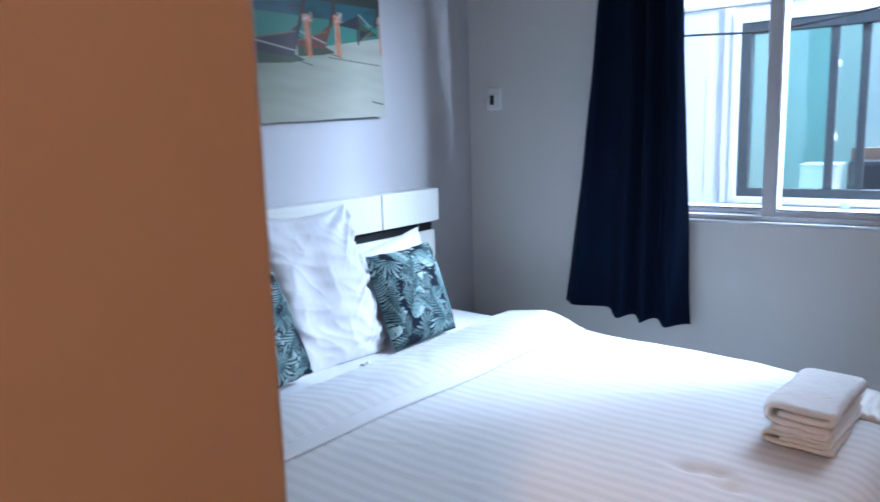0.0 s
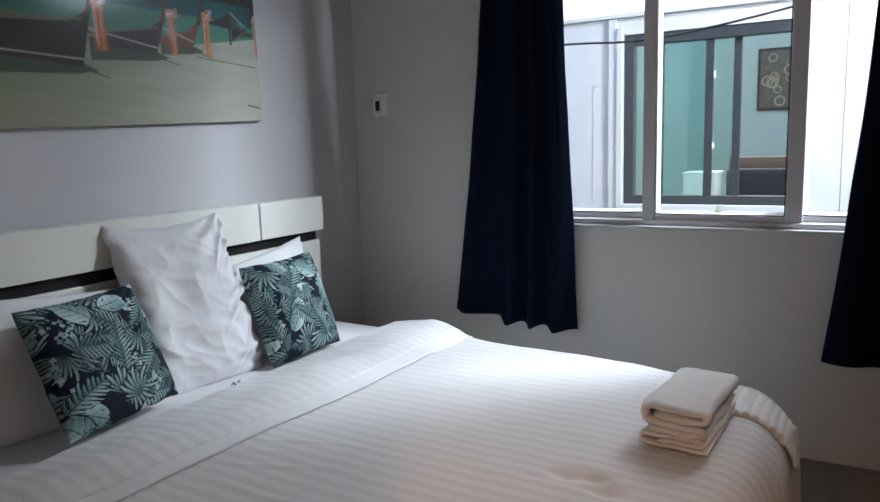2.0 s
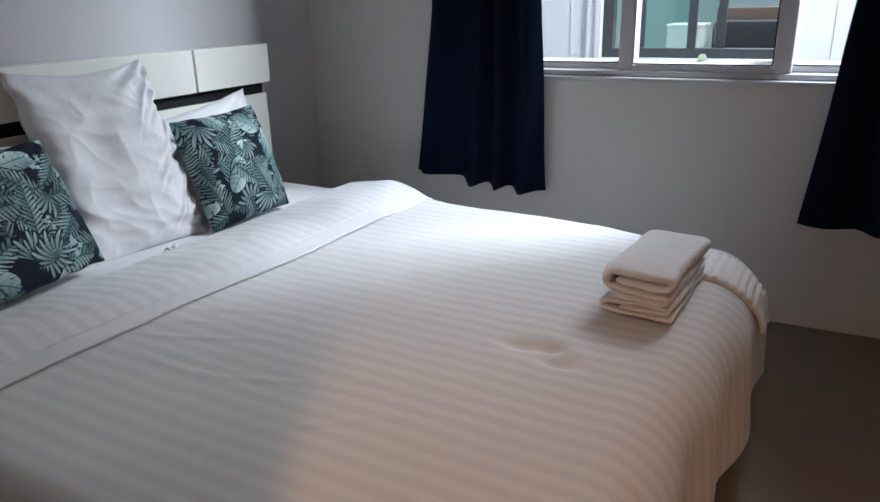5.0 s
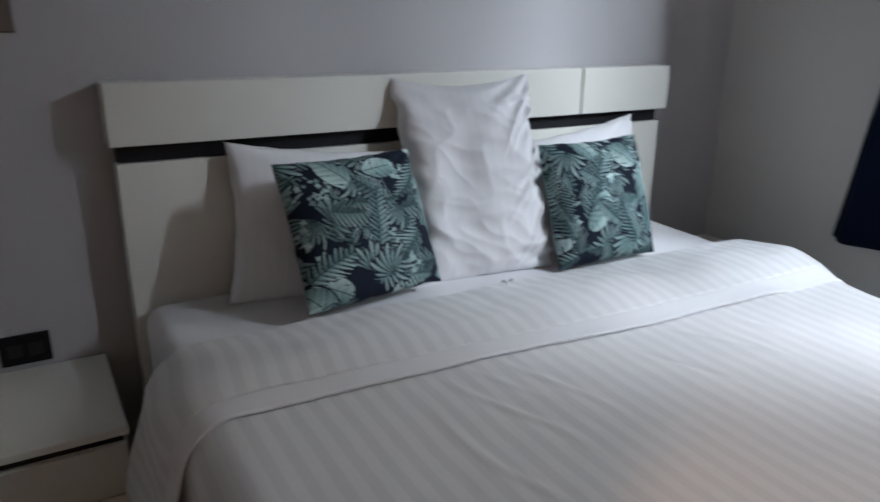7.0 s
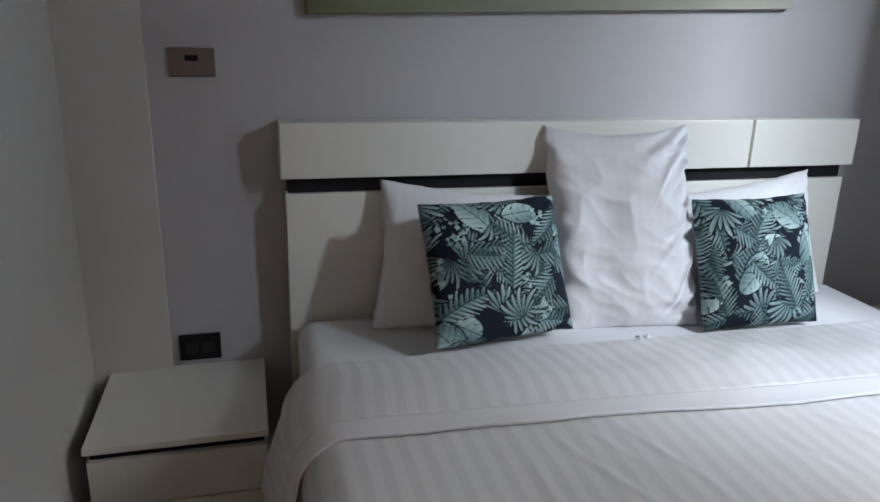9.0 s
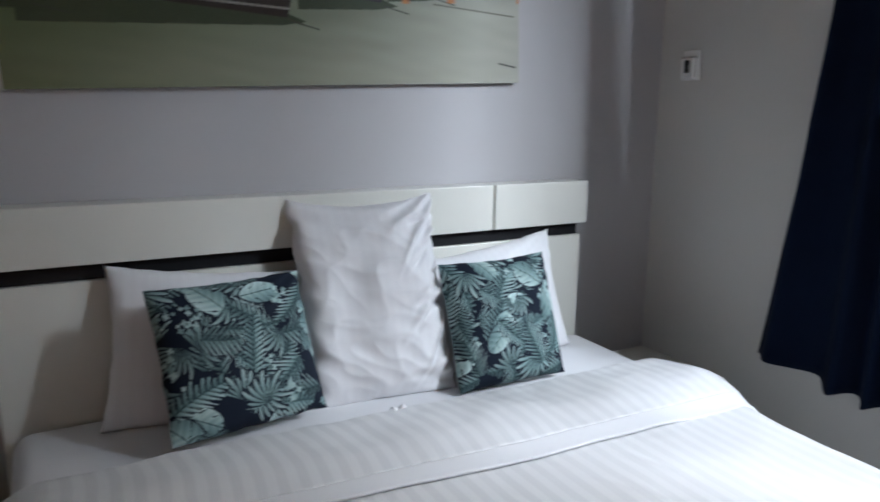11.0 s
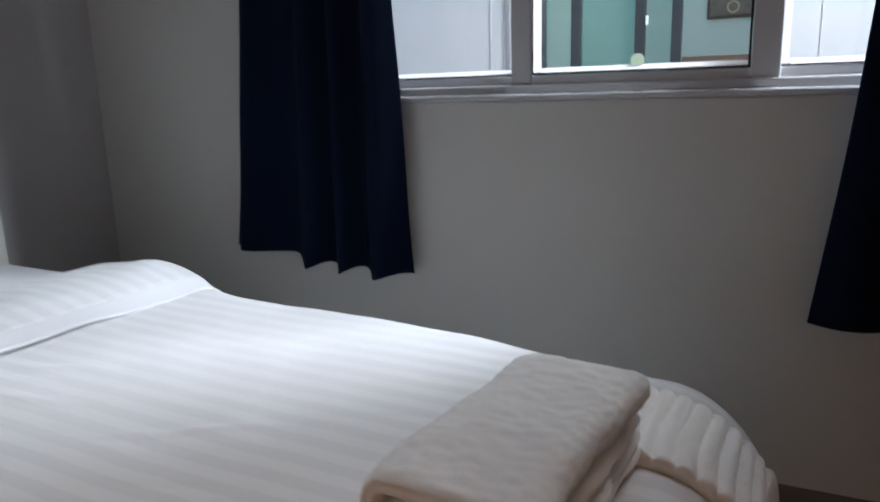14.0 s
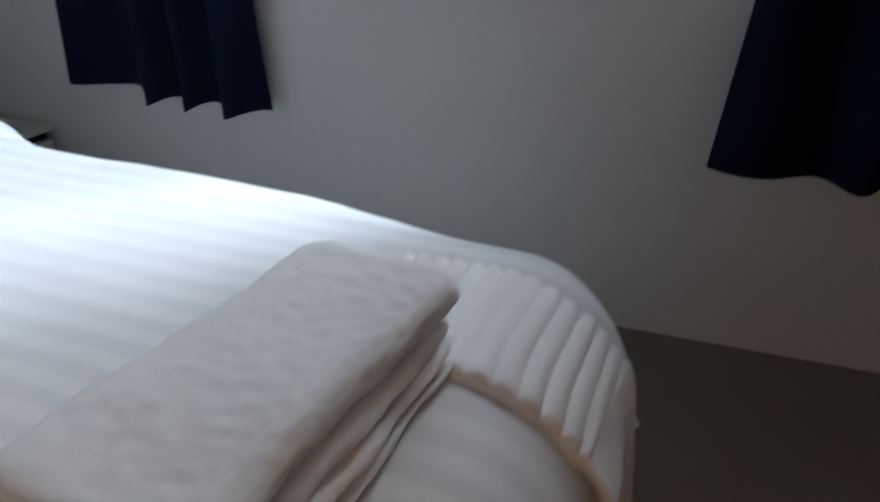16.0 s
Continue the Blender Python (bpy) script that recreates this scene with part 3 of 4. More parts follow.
def leaf_print(n, size, seed):
    rng = random.Random(seed)
    g = np.linspace(0, size, n)
    X, Y = np.meshgrid(g, g)
    ink = np.tile(NAVY, (n, n, 1)) + 0.0
    lay_tone = [1.0]

    def lay(mask, shade):
        tone = lay_tone[0]
        shade = np.clip(shade, 0, 1)[..., None]
        col = np.where(shade < 0.5, DARK + (SAGE - DARK) * shade * 2, SAGE + (PALE - SAGE) * (shade * 2 - 1)) * tone
        ink[mask] = col[mask]

    def local(cx, cy, ang):
        c, s = math.cos(ang), math.sin(ang)
        return (X - cx) * c + (Y - cy) * s, -(X - cx) * s + (Y - cy) * c

    def broad(cx, cy, ang, L, W):
        s, w = local(cx, cy, ang)
        env = W * np.clip(np.sin(np.pi * np.clip(s / L, 0, 1) ** 0.85), 0, 1) ** 0.6
        ink[(s > -0.004) & (s < L + 0.004) & (np.abs(w) < env + 0.004)] = NAVY
        slit = (np.mod(s * 26 + np.abs(w) * 24 + cx * 9, 1) < 0.10 + 0.06 * np.sin(s * 190)) & (np.abs(w) > env * 0.5)
        m = (s > 0) & (s < L) & (np.abs(w) < env) & ~slit
        lay(m, 0.50 + 0.35 * (w / W) + 0.20 * np.clip(s / L, 0, 1) + 0.07 * np.sin(s * 300 + np.abs(w) * 200))
        ink[m & (np.abs(w) < 0.0014)] = DARK

    def fan(cx, cy, ang, Rr, k, bend, spread):
        """A palm burst: narrow leaflets spread from one point, dark between them, pale along their middles."""
        s, w = local(cx, cy, ang)
        r, th = np.hypot(s, w), np.arctan2(w, s)
        q = np.clip(r / Rr, 0, 1)
        th = th + bend * q * q
        f = np.mod(th * k / np.pi, 1)
        which = np.floor(th * k / np.pi)
        reach = Rr * (0.62 + 0.38 * np.cos(th * 0.9)) * (0.86 + 0.14 * np.sin(which * 2.7 + cx * 50))
        inside = (r < reach * 1.02) & (np.abs(th) < spread)
        ink[inside & (np.abs(f - 0.5) < 0.47)] = NAVY
        body = np.sqrt(np.clip(np.sin(np.pi * np.clip(r / reach, 0, 1) ** 0.8), 0, 1))
        m = inside & (np.abs(f - 0.5) < 0.36 * body)
        lay(m, 0.15 + 0.75 * q + 0.5 * (f - 0.5))

    def frond(cx, cy, ang, L, W, pitch, bend):
        """A feather palm leaf: slim leaflets slant from a curved stem."""
        s, w = local(cx, cy, ang)
        w = w - bend * s * s
        aw = np.abs(w)
        env = W * np.clip(np.sin(np.pi * np.clip(0.12 + 0.88 * s / L, 0, 1)), 0, 1) ** 0.7
        f = np.mod((s - 0.75 * aw) / pitch + 0.5 * (w > 0), 1)
        ragged = env * (0.82 + 0.18 * np.sin(np.floor((s - 0.75 * aw) / pitch) * 2.4 + cx * 70))
        inside = (s > -0.006) & (s - 0.75 * aw < L) & (aw < ragged)
        ink[inside & (np.abs(f - 0.5) < 0.47)] = NAVY
        m = inside & (np.abs(f - 0.5) < 0.40 * np.clip(1.15 - aw / np.maximum(ragged, 1e-4), 0, 1) ** 0.5)
        lay(m, 0.18 + 0.62 * aw / W + 0.45 * (f - 0.5) + 0.16 * np.sign(w))
        ink[inside & (aw < 0.0011)] = DARK

    def blossom(cx, cy, sp):
        for _ in range(11):
            a, b = cx + rng.gauss(0, sp), cy + rng.gauss(0, sp)
            rr = rng.uniform(0.005, 0.0105)
            th = np.arctan2(Y - b, X - a)
            m = np.hypot(X - a, Y - b) < rr * (0.8 + 0.25 * np.cos(th * 4 + a * 90))
            lay(m, 0.55 + 0 * X + rng.uniform(-0.1, 0.3))

    cell = 0.060
    spots = [((i + rng.uniform(0.0, 1.0)) * cell, (j + rng.uniform(0.0, 1.0)) * cell) for i in range(int(size / cell) + 1) for j in range(int(size / cell) + 1)]
    rng.shuffle(spots)
    for k, (cx, cy) in enumerate(spots):
        ang = rng.uniform(0, 2 * math.pi)
        late = k / len(spots)
        kind = k % 8
        if kind == 7:
            lay_tone[0] = rng.uniform(0.9, 1.35)
            broad(cx, cy, ang, rng.uniform(0.11, 0.15), rng.uniform(0.034, 0.046))
        elif kind in (1, 4):
            lay_tone[0] = rng.uniform(1.0, 1.4)
            blossom(cx, cy, 0.019)
        elif kind in (2, 5):
            lay_tone[0] = rng.uniform(0.55, 0.9) + 0.4 * late
            fan(cx, cy, ang, rng.uniform(0.075, 0.105), rng.choice((9, 11, 13)), rng.uniform(-0.5, 0.5), rng.uniform(0.9, 1.7))
        else:
            lay_tone[0] = rng.uniform(0.55, 1.0) + 0.35 * late
            frond(cx, cy, ang, rng.uniform(0.12, 0.17), rng.uniform(0.036, 0.055), rng.uniform(0.012, 0.016), rng.uniform(-2.2, 2.2))
    return ink


puff("pillow", 0.64, 0.45, 0.15, M_PILLOW, stand(0.185, 0.50, 0.558, 13, 0, -6, 0.42), "plain white pillow leaning on the headboard", "pillow", "pillows on the bed", tuck=0.085, seed=1)
puff("pillow", 0.62, 0.44, 0.14, M_PILLOW, stand(0.20, 0.50, 1.53, 13, 0, 6.5, 0.42), "plain white pillow leaning on the headboard, behind a cushion", "pillow", "pillows on the bed", tuck=0.085, seed=5)
puff("pillow", 0.485, 0.645, 0.19, M_PILLOW, stand(0.308, 0.515, 1.018, 20, -6, 0.5, 0.62), "white pillow standing on its short end in the middle", "pillow", "pillows on the bed", tuck=0.11, seed=9, wrinkle=0.026, n=150, crease=0.020)
puff("cushion", 0.43, 0.402, 0.15, M_PRINT, stand(0.405, 0.561, 0.592, 25, 8, 0.0, 0.385), "square cushion with sage palm leaves on navy", "cushion", "printed cushions", tuck=0.05, seed=13, wrinkle=0.011, n=250, ink=leaf_print(250, 0.42, 4))
puff("cushion", 0.395, 0.405, 0.15, M_PRINT, stand(0.42, 0.535, 1.418, 20, -3, 1.5, 0.39), "square cushion with sage palm leaves on navy", "cushion", "printed cushions", tuck=0.05, seed=17, wrinkle=0.011, n=250, ink=leaf_print(250, 0.42, 11))

# ---- towels ----


def rounded(points, rounds=3):
    """The polyline with its corners cut again and again into curves."""
    for _ in range(rounds):
        out = [points[0]]
        for (x0, z0), (x1, z1) in zip(points, points[1:]):
            out += [(0.75 * x0 + 0.25 * x1, 0.75 * z0 + 0.25 * z1), (0.25 * x0 + 0.75 * x1, 0.25 * z0 + 0.75 * z1)]
        points = out + [points[-1]]
    return points


def folded_towel(profile, length, thick, seed):
    """Terry folded along the given cross-section (x, z), so that its ends and open side show the layers; length runs along y."""
    dense = []
    path = rounded(profile)
    for (x0, z0), (x1, z1) in zip(path, path[1:]):
        n = max(1, int(math.hypot(x1 - x0, z1 - z0) / 0.006))
        dense += [(x0 + (x1 - x0) * j / n, z0 + (z1 - z0) * j / n) for j in range(n)]
    dense.append(path[-1])
    bm = bmesh.new()
    m, rows, n = 72, [], len(dense)
    for j in range(m):
        v = j / (m - 1)
        y = (v - 0.5) * length
        row = []
        for i, (x, z) in enumerate(dense):
            x0, z0 = dense[max(0, i - 1)]
            x1, z1 = dense[min(n - 1, i + 1)]
            d = math.hypot(x1 - x0, z1 - z0) or 1
            nx, nz = (z1 - z0) / d, -(x1 - x0) / d
            close = max(0.0, abs(2 * v - 1) - 0.90) / 0.10
            tip = max(0.0, 1 - min(i, n - 1 - i) / 3.0)
            soft = thick / 2 * (1 - 0.55 * close ** 2) * (1 - 0.4 * tip)
            # each layer sags and slips a little on its own
            s = i * 0.006
            wx = 0.007 * wob(y * 5, z * 14, seed) + 0.007 * wob(y * 14, s * 3, seed + 2)
            wz = 0.007 * wob(x * 9, y * 7, seed + 4) + 0.0020 * wob(x * 24, y * 22, seed + 5 + s)
            fuzz = 0.0020 * wob(s * 70, y * 75, seed + 7) + 0.0012 * wob(s * 150, y * 140, seed + 8)
            ye = y + (0.007 * wob(s * 5, seed, 2.0) + 0.003 * wob(s * 30, seed, 5.0)) * abs(2 * v - 1) ** 3
            up = max(0.004, z) / 0.03
            row.append([bm.verts.new((x + wx + q * nx * (soft + fuzz), ye, max(0.001, z + q * nz * (soft + fuzz) + wz * min(1.0, up)))) for q in (1, -1)])
        rows.append(row)
    for j in range(m - 1):
        for i in range(n - 1):
            for s in (0, 1):
                f = [rows[j][i][s], rows[j][i + 1][s], rows[j + 1][i + 1][s], rows[j + 1][i][s]]
                bm.faces.new(f if s else f[::-1])
        for i in (0, n - 1):
            bm.faces.new((rows[j][i][0], rows[j][i][1], rows[j + 1][i][1], rows[j + 1][i][0]))
    for j in (0, m - 1):
        for i in range(n - 1):
            bm.faces.new((rows[j][i][0], rows[j][i + 1][0], rows[j][i + 1][1], rows[j][i][1]))
    bmesh.ops.recalc_face_normals(bm, faces=bm.faces)
    return bm


LOW_FOLDS = [(-0.045, 0.027), (0.0, 0.0268), (0.072, 0.0275), (0.092, 0.033), (0.086, 0.042), (0.05, 0.0435), (-0.065, 0.043), (-0.092, 0.038), (-0.097, 0.025), (-0.090, 0.013), (-0.06, 0.0098), (0.02, 0.0098), (0.096, 0.0100)]
HIGH_FOLDS = [(-0.060, 0.043), (0.0, 0.042), (0.078, 0.041), (0.095, 0.046), (0.095, 0.060), (0.078, 0.0635), (0.0, 0.0625), (-0.074, 0.063), (-0.096, 0.056), (-0.098, 0.040), (-0.088, 0.026), (-0.05, 0.0235), (0.03, 0.024), (0.082, 0.023), (0.092, 0.016), (0.084, 0.0085), (0.02, 0.008), (-0.078, 0.0085)]
TZ = 0.497
low = link("bath_towel", folded_towel([(x * 0.92, z * 0.84) for x, z in LOW_FOLDS], 0.385, 0.0142, 1), M_TERRY, None, True)
low.matrix_world = pose(1.917, 1.365, TZ, 0, 0, -3.5)
tagged(low, "thick white folded bath towel lying on the duvet", "towel", "folded towels")
high = link("bath_towel", folded_towel([(x * 0.86, z * 1.16) for x, z in HIGH_FOLDS], 0.385, 0.0218, 4), M_TERRY, None, True)
high.matrix_world = pose(1.914, 1.362, TZ + 0.0415, 0, 0, -4.5)
tagged(high, "thick white folded bath towel on top of another", "towel", "folded towels")


def mat_point(u, v):
    """Ribbed bath mat laid over the foot corner; ribs run across the bed, a smooth hem hangs at the end."""
    along = 1.88 + u * (0.352 + 0.02 * v + 0.035 * smooth_step(0.85, 1.0, v))
    p = along - 0.008 * v
    q = 1.53 + v * 0.232 + 0.006 * math.sin(along * 20)
    c, n = drape(p, q, 0.506 - 0.03 * min(1.0, max(0.0, (p - 0.8) / 1.3)), spread=0.30)
    ribbed = smooth_step(2.172, 2.160, along - 0.02 * v)
    rib = abs(math.sin((along + 0.004 * math.sin(v * 5)) * math.pi / 0.0245)) ** 0.5 * ribbed
    end = min(1.0, v / 0.03, (1 - v) / 0.03)
    h = 0.012 + end ** 0.5 * (0.008 + 0.010 * rib) + 0.005 * wob(p * 5, q * 5, 2) + 0.0012 * wob(p * 60, q * 60, 5)
    h += (1 - ribbed) * (0.008 + 0.006 * math.sin(q * 22 + 1.5 * math.sin(p * 30)))
    return c + n * h


bath_mat = link("bath_mat", sheet(230, 56, mat_point), M_TERRY, None, True)
tagged(thicken(bath_mat, 0.012), "white ribbed cotton bath mat hanging over the bed's foot", "bath mat")

# ---- curtains ----


def curtain(name, x_top, x_bottom, z_bottom, folds, seed, label, step=0.0):
    """A pleated cloth that hangs from the rail; x_top and x_bottom are its two edges there."""
    def f(u, v):
        flare = v ** 1.6
        x = (x_top[0] + (x_top[1] - x_top[0]) * u) * (1 - flare) + (x_bottom[0] + (x_bottom[1] - x_bottom[0]) * u) * flare
        w = u + 0.05 * math.sin(u * 9 + seed) + 0.03 * math.sin(v * 3 + u * 4)
        deep = 0.022 + 0.012 * v
        y = 2.395 + deep * math.sin(w * folds * 2 * math.pi + seed) + 0.01 * wob(u * 5, v * 3, seed)
        z = 2.54 + (z_bottom[0] + (z_bottom[1] - z_bottom[0]) * u - 2.54) * v + 0.012 * v * math.sin(w * folds * 2 * math.pi + seed + 1.2) * smooth_step(0.25, 0.5, u)
        z -= step * v * smooth_step(0.38, 0.43, u)
        x += 0.006 * wob(u * 3, v * 6, seed + 5)
        return (x, y, z)
    ob = link(name, sheet(130, 60, f), M_CURTAIN, None, True)
    thicken(ob, 0.003)
    return tagged(ob, label, "curtain", "window curtains")


curtain("curtain", (0.765, 1.150), (0.565, 1.219), (0.508, 0.478), 4, 0.6, "navy blackout curtain hanging in pleats beside the window", step=0.022)
curtain("curtain", (2.385, 2.95), (2.230, 3.02), (0.448, 0.40), 5, 2.4, "navy blackout curtain drawn to the window's side")
rod = thing("curtain_rod", "slim white curtain rod above the window", "curtain rod", at=(1.8, 2.395, 2.555))
rb = bmesh.new()
bmesh.ops.create_cone(rb, cap_ends=True, segments=20, radius1=0.012, radius2=0.012, depth=2.7, matrix=pose(0, 0, 0, 0, 90, 0))
part("rod", rb, M_FRAME, rod, smooth=True)
for x in (-1.25, 1.3):
    part("bracket", box(x - 0.01, x + 0.01, -0.005, 0.065, -0.012, 0.012, 0.003), M_FRAME, rod)

# ---- picture over the bed ----
PW, PH = 1.62, 1.0


def boats_print(xs, ys):
    X, Y = np.meshgrid(xs, ys)
    rng = np.random.RandomState(3)

    def ripple(kx, ky, n=7):
        out = np.zeros_like(X)
        for _ in range(n):
            a, b, c = rng.uniform(-kx, kx), rng.uniform(ky * 0.4, ky), rng.uniform(0, 6)
            out += np.sin(X * a + Y * b + c)
        return out / n

    # Sand, greener at left; the window's reflection is painted in as paler colour rightwards.
    right = np.clip(X / PW, 0, 1)[..., None]
    sand_and_glare = np.array((0.15, 0.17, 0.085)) * (1 - right) + np.array((0.45, 0.45, 0.385)) * right
    shallow = np.clip((Y - 0.05) / 0.4, 0, 1)[..., None] * (1 - right) ** 0.7
    ink = sand_and_glare * (1 - shallow) + np.array((0.05, 0.12, 0.035)) * shallow
    ink = ink * (1 + 0.10 * ripple(9, 90)[..., None] + 0.06 * ripple(40, 160)[..., None])

    def poly(pts, col, speck=0.0):
        m = np.zeros_like(X, bool)
        for (x0, y0), (x1, y1) in zip(pts, pts[1:] + pts[:1]):
            if y0 != y1:
                m ^= ((Y >= min(y0, y1)) & (Y < max(y0, y1))) & (X < x0 + (Y - y0) * (x1 - x0) / (y1 - y0))
        ink[m] = np.array(col) * (1 + speck * rng.uniform(-1, 1, (m.sum(), 1)))

    def stroke(x0, y0, x1, y1, w, col):
        L = math.hypot(x1 - x0, y1 - y0)
        s = ((X - x0) * (x1 - x0) + (Y - y0) * (y1 - y0)) / L
        d = np.abs(-(X - x0) * (y1 - y0) + (Y - y0) * (x1 - x0)) / L
        ink[(s > 0) & (s < L) & (d < w)] = col

    # shallow green water, deep turquoise, then the wooded shore
    poly([(0.0, 0.42), (0.9, 0.33), (1.25, 0.304), (1.62, 0.352), (1.62, 1.0), (0, 1.0)], (0.05, 0.19, 0.14), 0.1)
    poly([(0.0, 0.455), (1.62, 0.405), (1.62, 1.0), (0, 1.0)], (0.015, 0.085, 0.10), 0.25)
    poly([(0.0, 0.52), (1.62, 0.48), (1.62, 1.0), (0, 1.0)], (0.014, 0.026, 0.012), 0.9)
    poly([(0.0, 0.80), (0.6, 0.86), (1.1, 0.78), (1.62, 0.84), (1.62, 1.0), (0, 1.0)], (0.35, 0.5, 0.62))
    for k in range(16):
        x, y = rng.uniform(0, 1.6), rng.uniform(0.43, 0.55)
        poly([(x, y), (x + 0.10, y + 0.012), (x + 0.085, y - 0.014), (x + 0.01, y - 0.016)], (0.02, 0.022, 0.03))

    def boat(bow, stern, keel, top, shade):
        gunwale = top - 0.05
        poly([(stern, keel - 0.03), (bow - 0.035, keel - 0.022), (bow + 0.04, keel - 0.010), (bow - 0.04, keel + 0.02), (stern, keel + 0.05)], (0.045, 0.06, 0.03), 0.2)
        poly([(stern, keel + 0.07), (bow - 0.22, keel + 0.02), (bow - 0.02, keel), (bow + 0.035, top), (bow - 0.05, gunwale), (stern, gunwale - 0.035)], shade, 0.15)
        stroke(stern, keel + 0.075, bow - 0.012, keel + 0.026, 0.0032, (0.33, 0.31, 0.28))
        stroke(stern, gunwale - 0.033, bow + 0.0, gunwale + 0.012, 0.003, (0.16, 0.11, 0.07))
        stroke(bow + 0.02, top - 0.02, bow + 0.085, top + 0.16, 0.010, (0.05, 0.03, 0.02))
        stroke(bow - 0.01, keel - 0.01, bow + 0.08, keel - 0.032, 0.002, (0.05, 0.055, 0.04))
        # cloth ribbons tied round the prow
        for k in range(10):
            col = ((0.46, 0.10, 0.03), (0.55, 0.20, 0.05), (0.36, 0.06, 0.03), (0.50, 0.44, 0.38))[k % 4]
            x0 = bow + 0.062 + rng.uniform(-0.014, 0.016)
            drop = rng.uniform(0.06, 0.135) if k > 1 else 0.14
            stroke(x0, top + 0.025 + rng.uniform(-0.01, 0.01), x0 + rng.uniform(-0.010, 0.016), top - drop, rng.uniform(0.0025, 0.0055) if k > 1 else 0.0085, col)
        for k in range(6):
            x0 = bow + 0.035 + rng.uniform(0, 0.03)
            stroke(x0, top + rng.uniform(0.0, 0.03), x0 + 0.035, top + rng.uniform(0.0, 0.045), rng.uniform(0.003, 0.006), ((0.60, 0.55, 0.50), (0.45, 0.13, 0.05))[k % 2])

    boat(1.56, 1.476, 0.375, 0.415, (0.016, 0.016, 0.025))
    boat(1.275, 1.10, 0.290, 0.405, (0.13, 0.045, 0.025))
    boat(1.098, 0.80, 0.256, 0.397, (0.032, 0.026, 0.030))
    boat(0.785, 0.05, 0.200, 0.400, (0.022, 0.013, 0.010))
    boat(0.10, -0.4, 0.225, 0.42, (0.018, 0.012, 0.009))
    stroke(1.467, 0.44, 1.465, 0.318, 0.006, (0.03, 0.025, 0.02))
    stroke(1.27, 0.259, 1.60, 0.229, 0.0022, (0.12, 0.12, 0.09))
    stroke(0.765, 0.198, 0.815, 0.181, 0.003, (0.06, 0.06, 0.03))
    stroke(1.532, 0.068, 1.606, 0.054, 0.0025, (0.03, 0.03, 0.03))
    return np.clip(ink, 0, 1)


picture = thing("picture", "large glossy print of wooden longtail boats on a beach", "picture", at=(WX, 0.894, 1.9))
NX, NY = 560, 236
px, pz = np.linspace(0, PW, NX), np.concatenate([np.linspace(0, 0.58, NY - 26), np.linspace(0.59, PH, 26)])
hx, hz = PW / NX / 4, 0.58 / (NY - 26) / 4
inked = sum(boats_print(px + a * hx, pz + d * hz) for a in (-1, 1) for d in (-1, 1)) / 4
me = bpy.data.meshes.new("print")
me.from_pydata([(0.0302, -PW / 2 + x, -PH / 2 + z) for z in pz for x in px], [], [(j * NX + i, j * NX + i + 1, (j + 1) * NX + i + 1, (j + 1) * NX + i) for j in range(NY - 1) for i in range(NX - 1)])
ca = me.color_attributes.new("ink", "FLOAT_COLOR", "POINT")
ca.data.foreach_set("color", np.concatenate([inked.reshape(-1, 3), np.ones((NX * NY, 1))], 1).astype(np.float32).ravel())
me.materials.append(M_POSTER)
pr = new("print", me)
pr.parent = picture
part("backing", box(0.001, 0.028, -PW / 2, PW / 2, -PH / 2, PH / 2, 0.002), M_BLACK, picture)
# hung a little crooked
picture.matrix_world = Matrix.Translation((WX, 0.903 - math.sin(radians(2.2)) * 0.5, 1.447 + PH / 2 * math.cos(radians(2.2)))) @ pose(0, 0, 0, 2.2, 0, 0)

# ---- nightstands ----


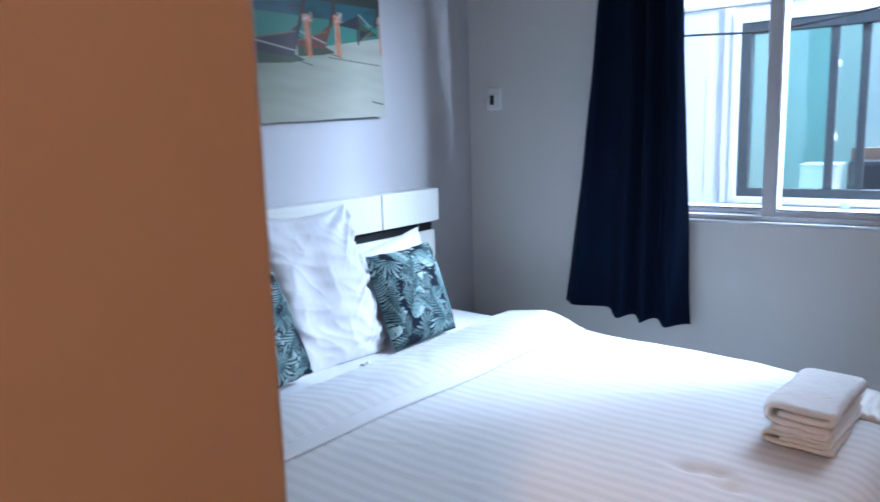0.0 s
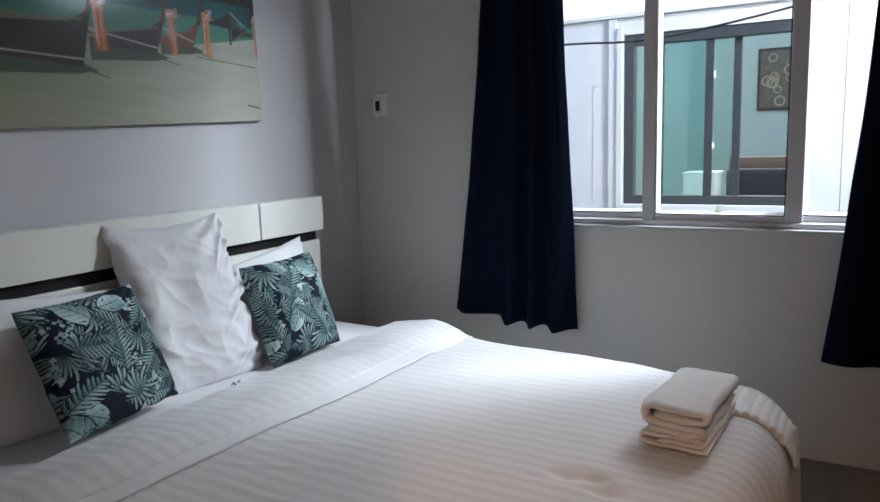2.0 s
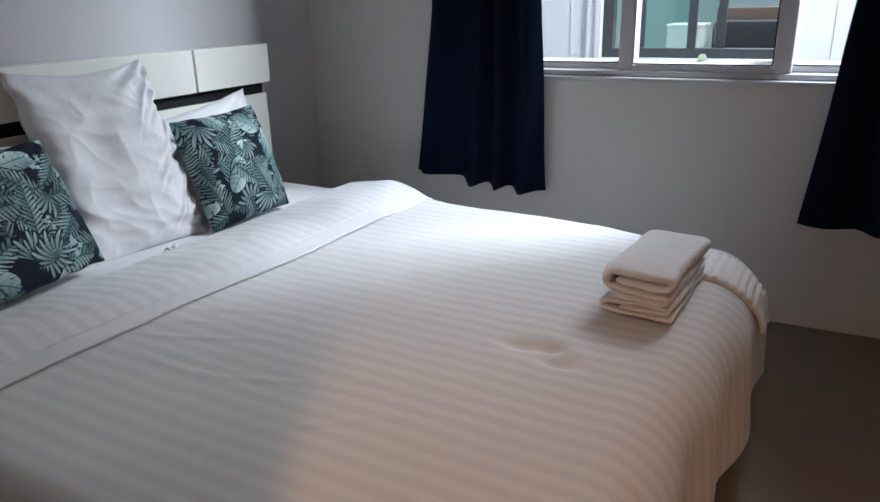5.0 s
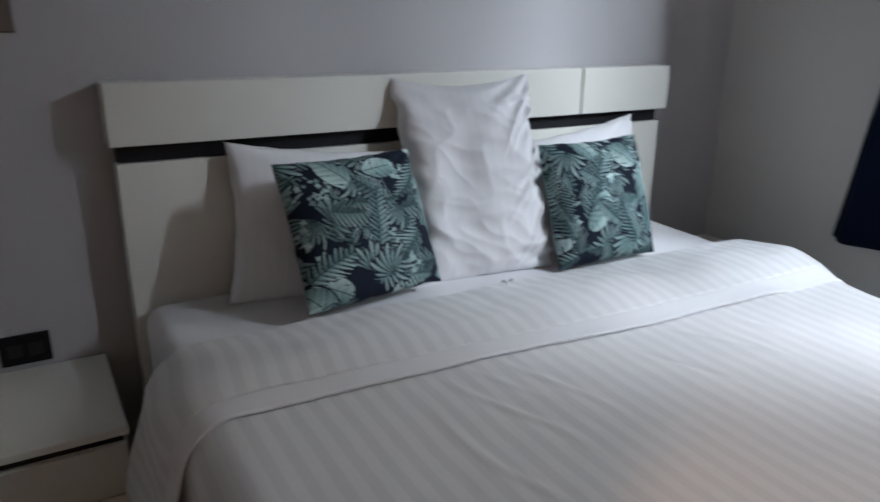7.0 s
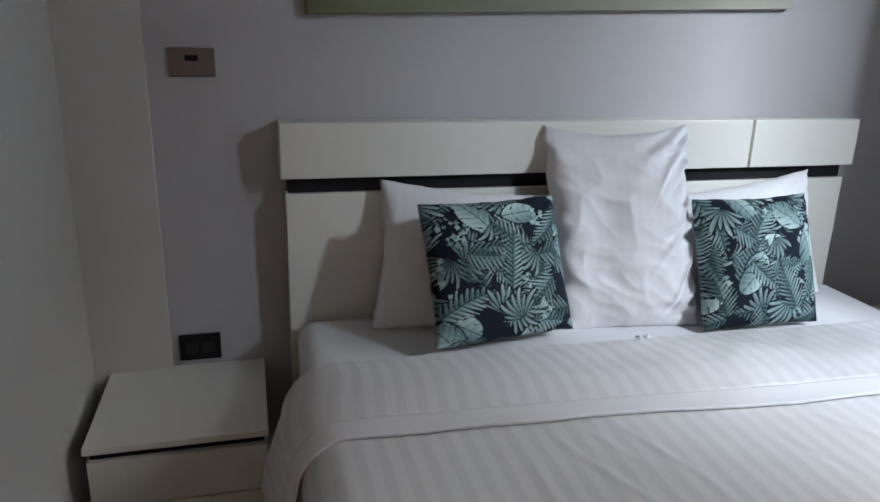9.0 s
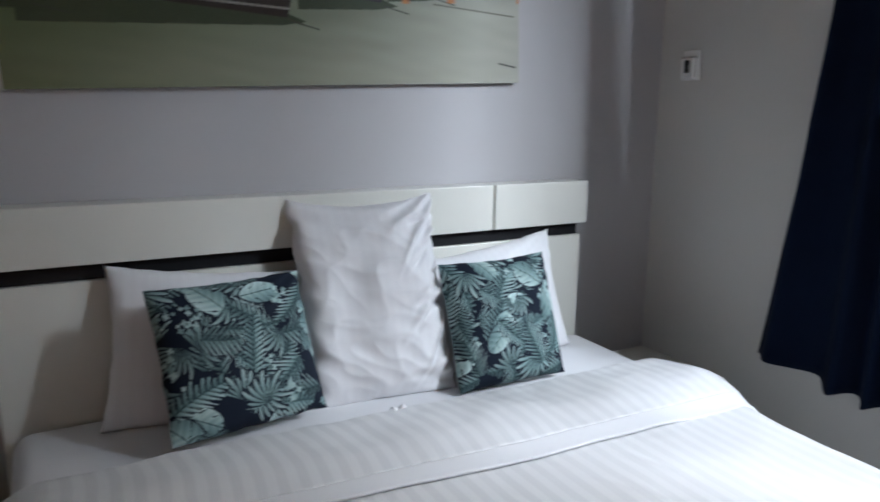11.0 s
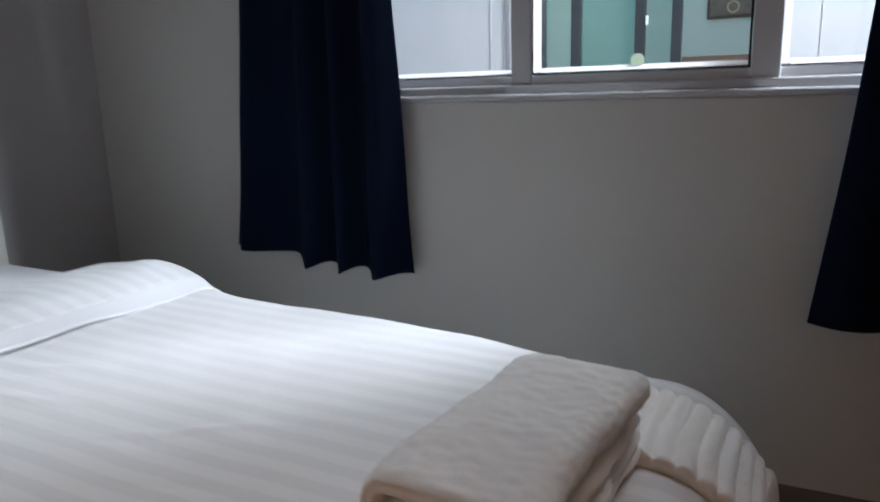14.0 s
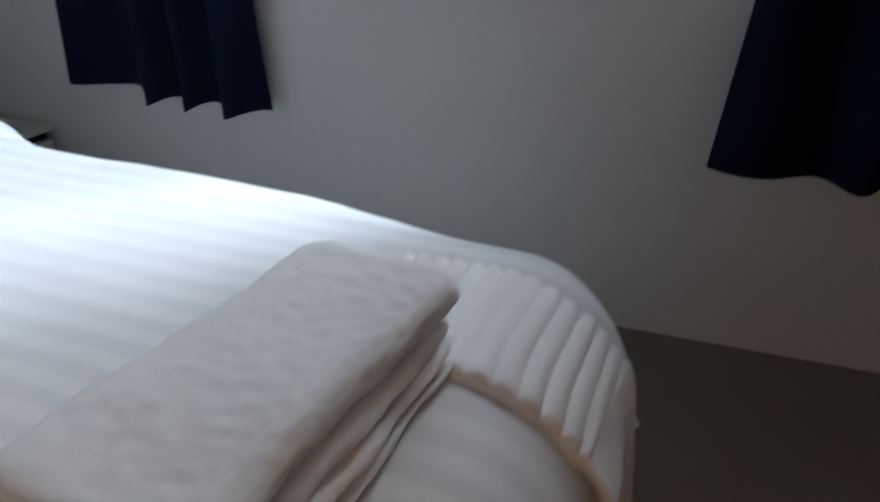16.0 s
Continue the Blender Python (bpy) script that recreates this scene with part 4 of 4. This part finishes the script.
def nightstand(y0, y1, label):
    ns = thing("nightstand", label, "nightstand", "nightstands beside the bed", at=(WX, (y0 + y1) / 2, 0))
    h = (y1 - y0) / 2
    part("tabletop", box(0.004, 0.455, -h, h, 0.332, 0.352, 0.003), M_CREAM, ns)
    part("groove", box(0.006, 0.435, -h + 0.012, h - 0.012, 0.309, 0.331, 0.001), M_BLACK, ns, "black recessed band")
    part("body", box(0.006, 0.43, -h + 0.004, h - 0.004, 0.03, 0.308, 0.002), M_CREAM, ns)
    part("drawer", box(0.432, 0.448, -h + 0.006, h - 0.006, 0.172, 0.306, 0.002), M_CREAM, ns)
    part("drawer", box(0.432, 0.448, -h + 0.006, h - 0.006, 0.036, 0.168, 0.002), M_CREAM, ns)
    part("plinth", box(0.01, 0.42, -h + 0.02, h - 0.02, 0, 0.028, 0.001), M_BLACK, ns)
    return ns


nightstand(-0.53, -0.072, "low cream nightstand with a black groove, beside the wall")
nightstand(2.045, 2.455, "low cream nightstand with a black groove, under the window")

# ---- plates on the walls ----
swp = thing("switch_plate", "dark metallic wall switch plate", "light switch", at=(WX, -0.2275, 1.277))
part("plate", box(0.001, 0.010, -0.063, 0.063, -0.040, 0.040, 0.003), M_GREYPLASTIC, swp)
part("rocker", box(0.0102, 0.013, -0.018, 0.018, 0.004, 0.02, 0.002), M_BLACK, swp)
skt = thing("wall_socket", "black wall socket plate above the nightstand", "socket", at=(WX, -0.265, 0.412))
part("plate", box(0.001, 0.016, -0.062, 0.062, -0.042, 0.042, 0.003), M_BLACK, skt)
for y in (-0.025, 0.025):
    part("outlet", box(0.0162, 0.019, y - 0.017, y + 0.017, -0.018, 0.018, 0.002), M_CABLE, skt)
key = thing("card_switch", "white wall holder with a dark key slot", "wall switch", at=(0.128, WY, 1.563))
part("plate", box(-0.042, 0.042, -0.010, -0.001, -0.058, 0.058, 0.003), M_PLASTIC, key)
part("holder", box(-0.036, 0.030, -0.030, -0.0102, -0.052, 0.030, 0.005), M_PLASTIC, key)
part("slot", box(-0.016, 0.010, -0.0325, -0.0302, -0.03, 0.020, 0.001), M_BLACK, key)
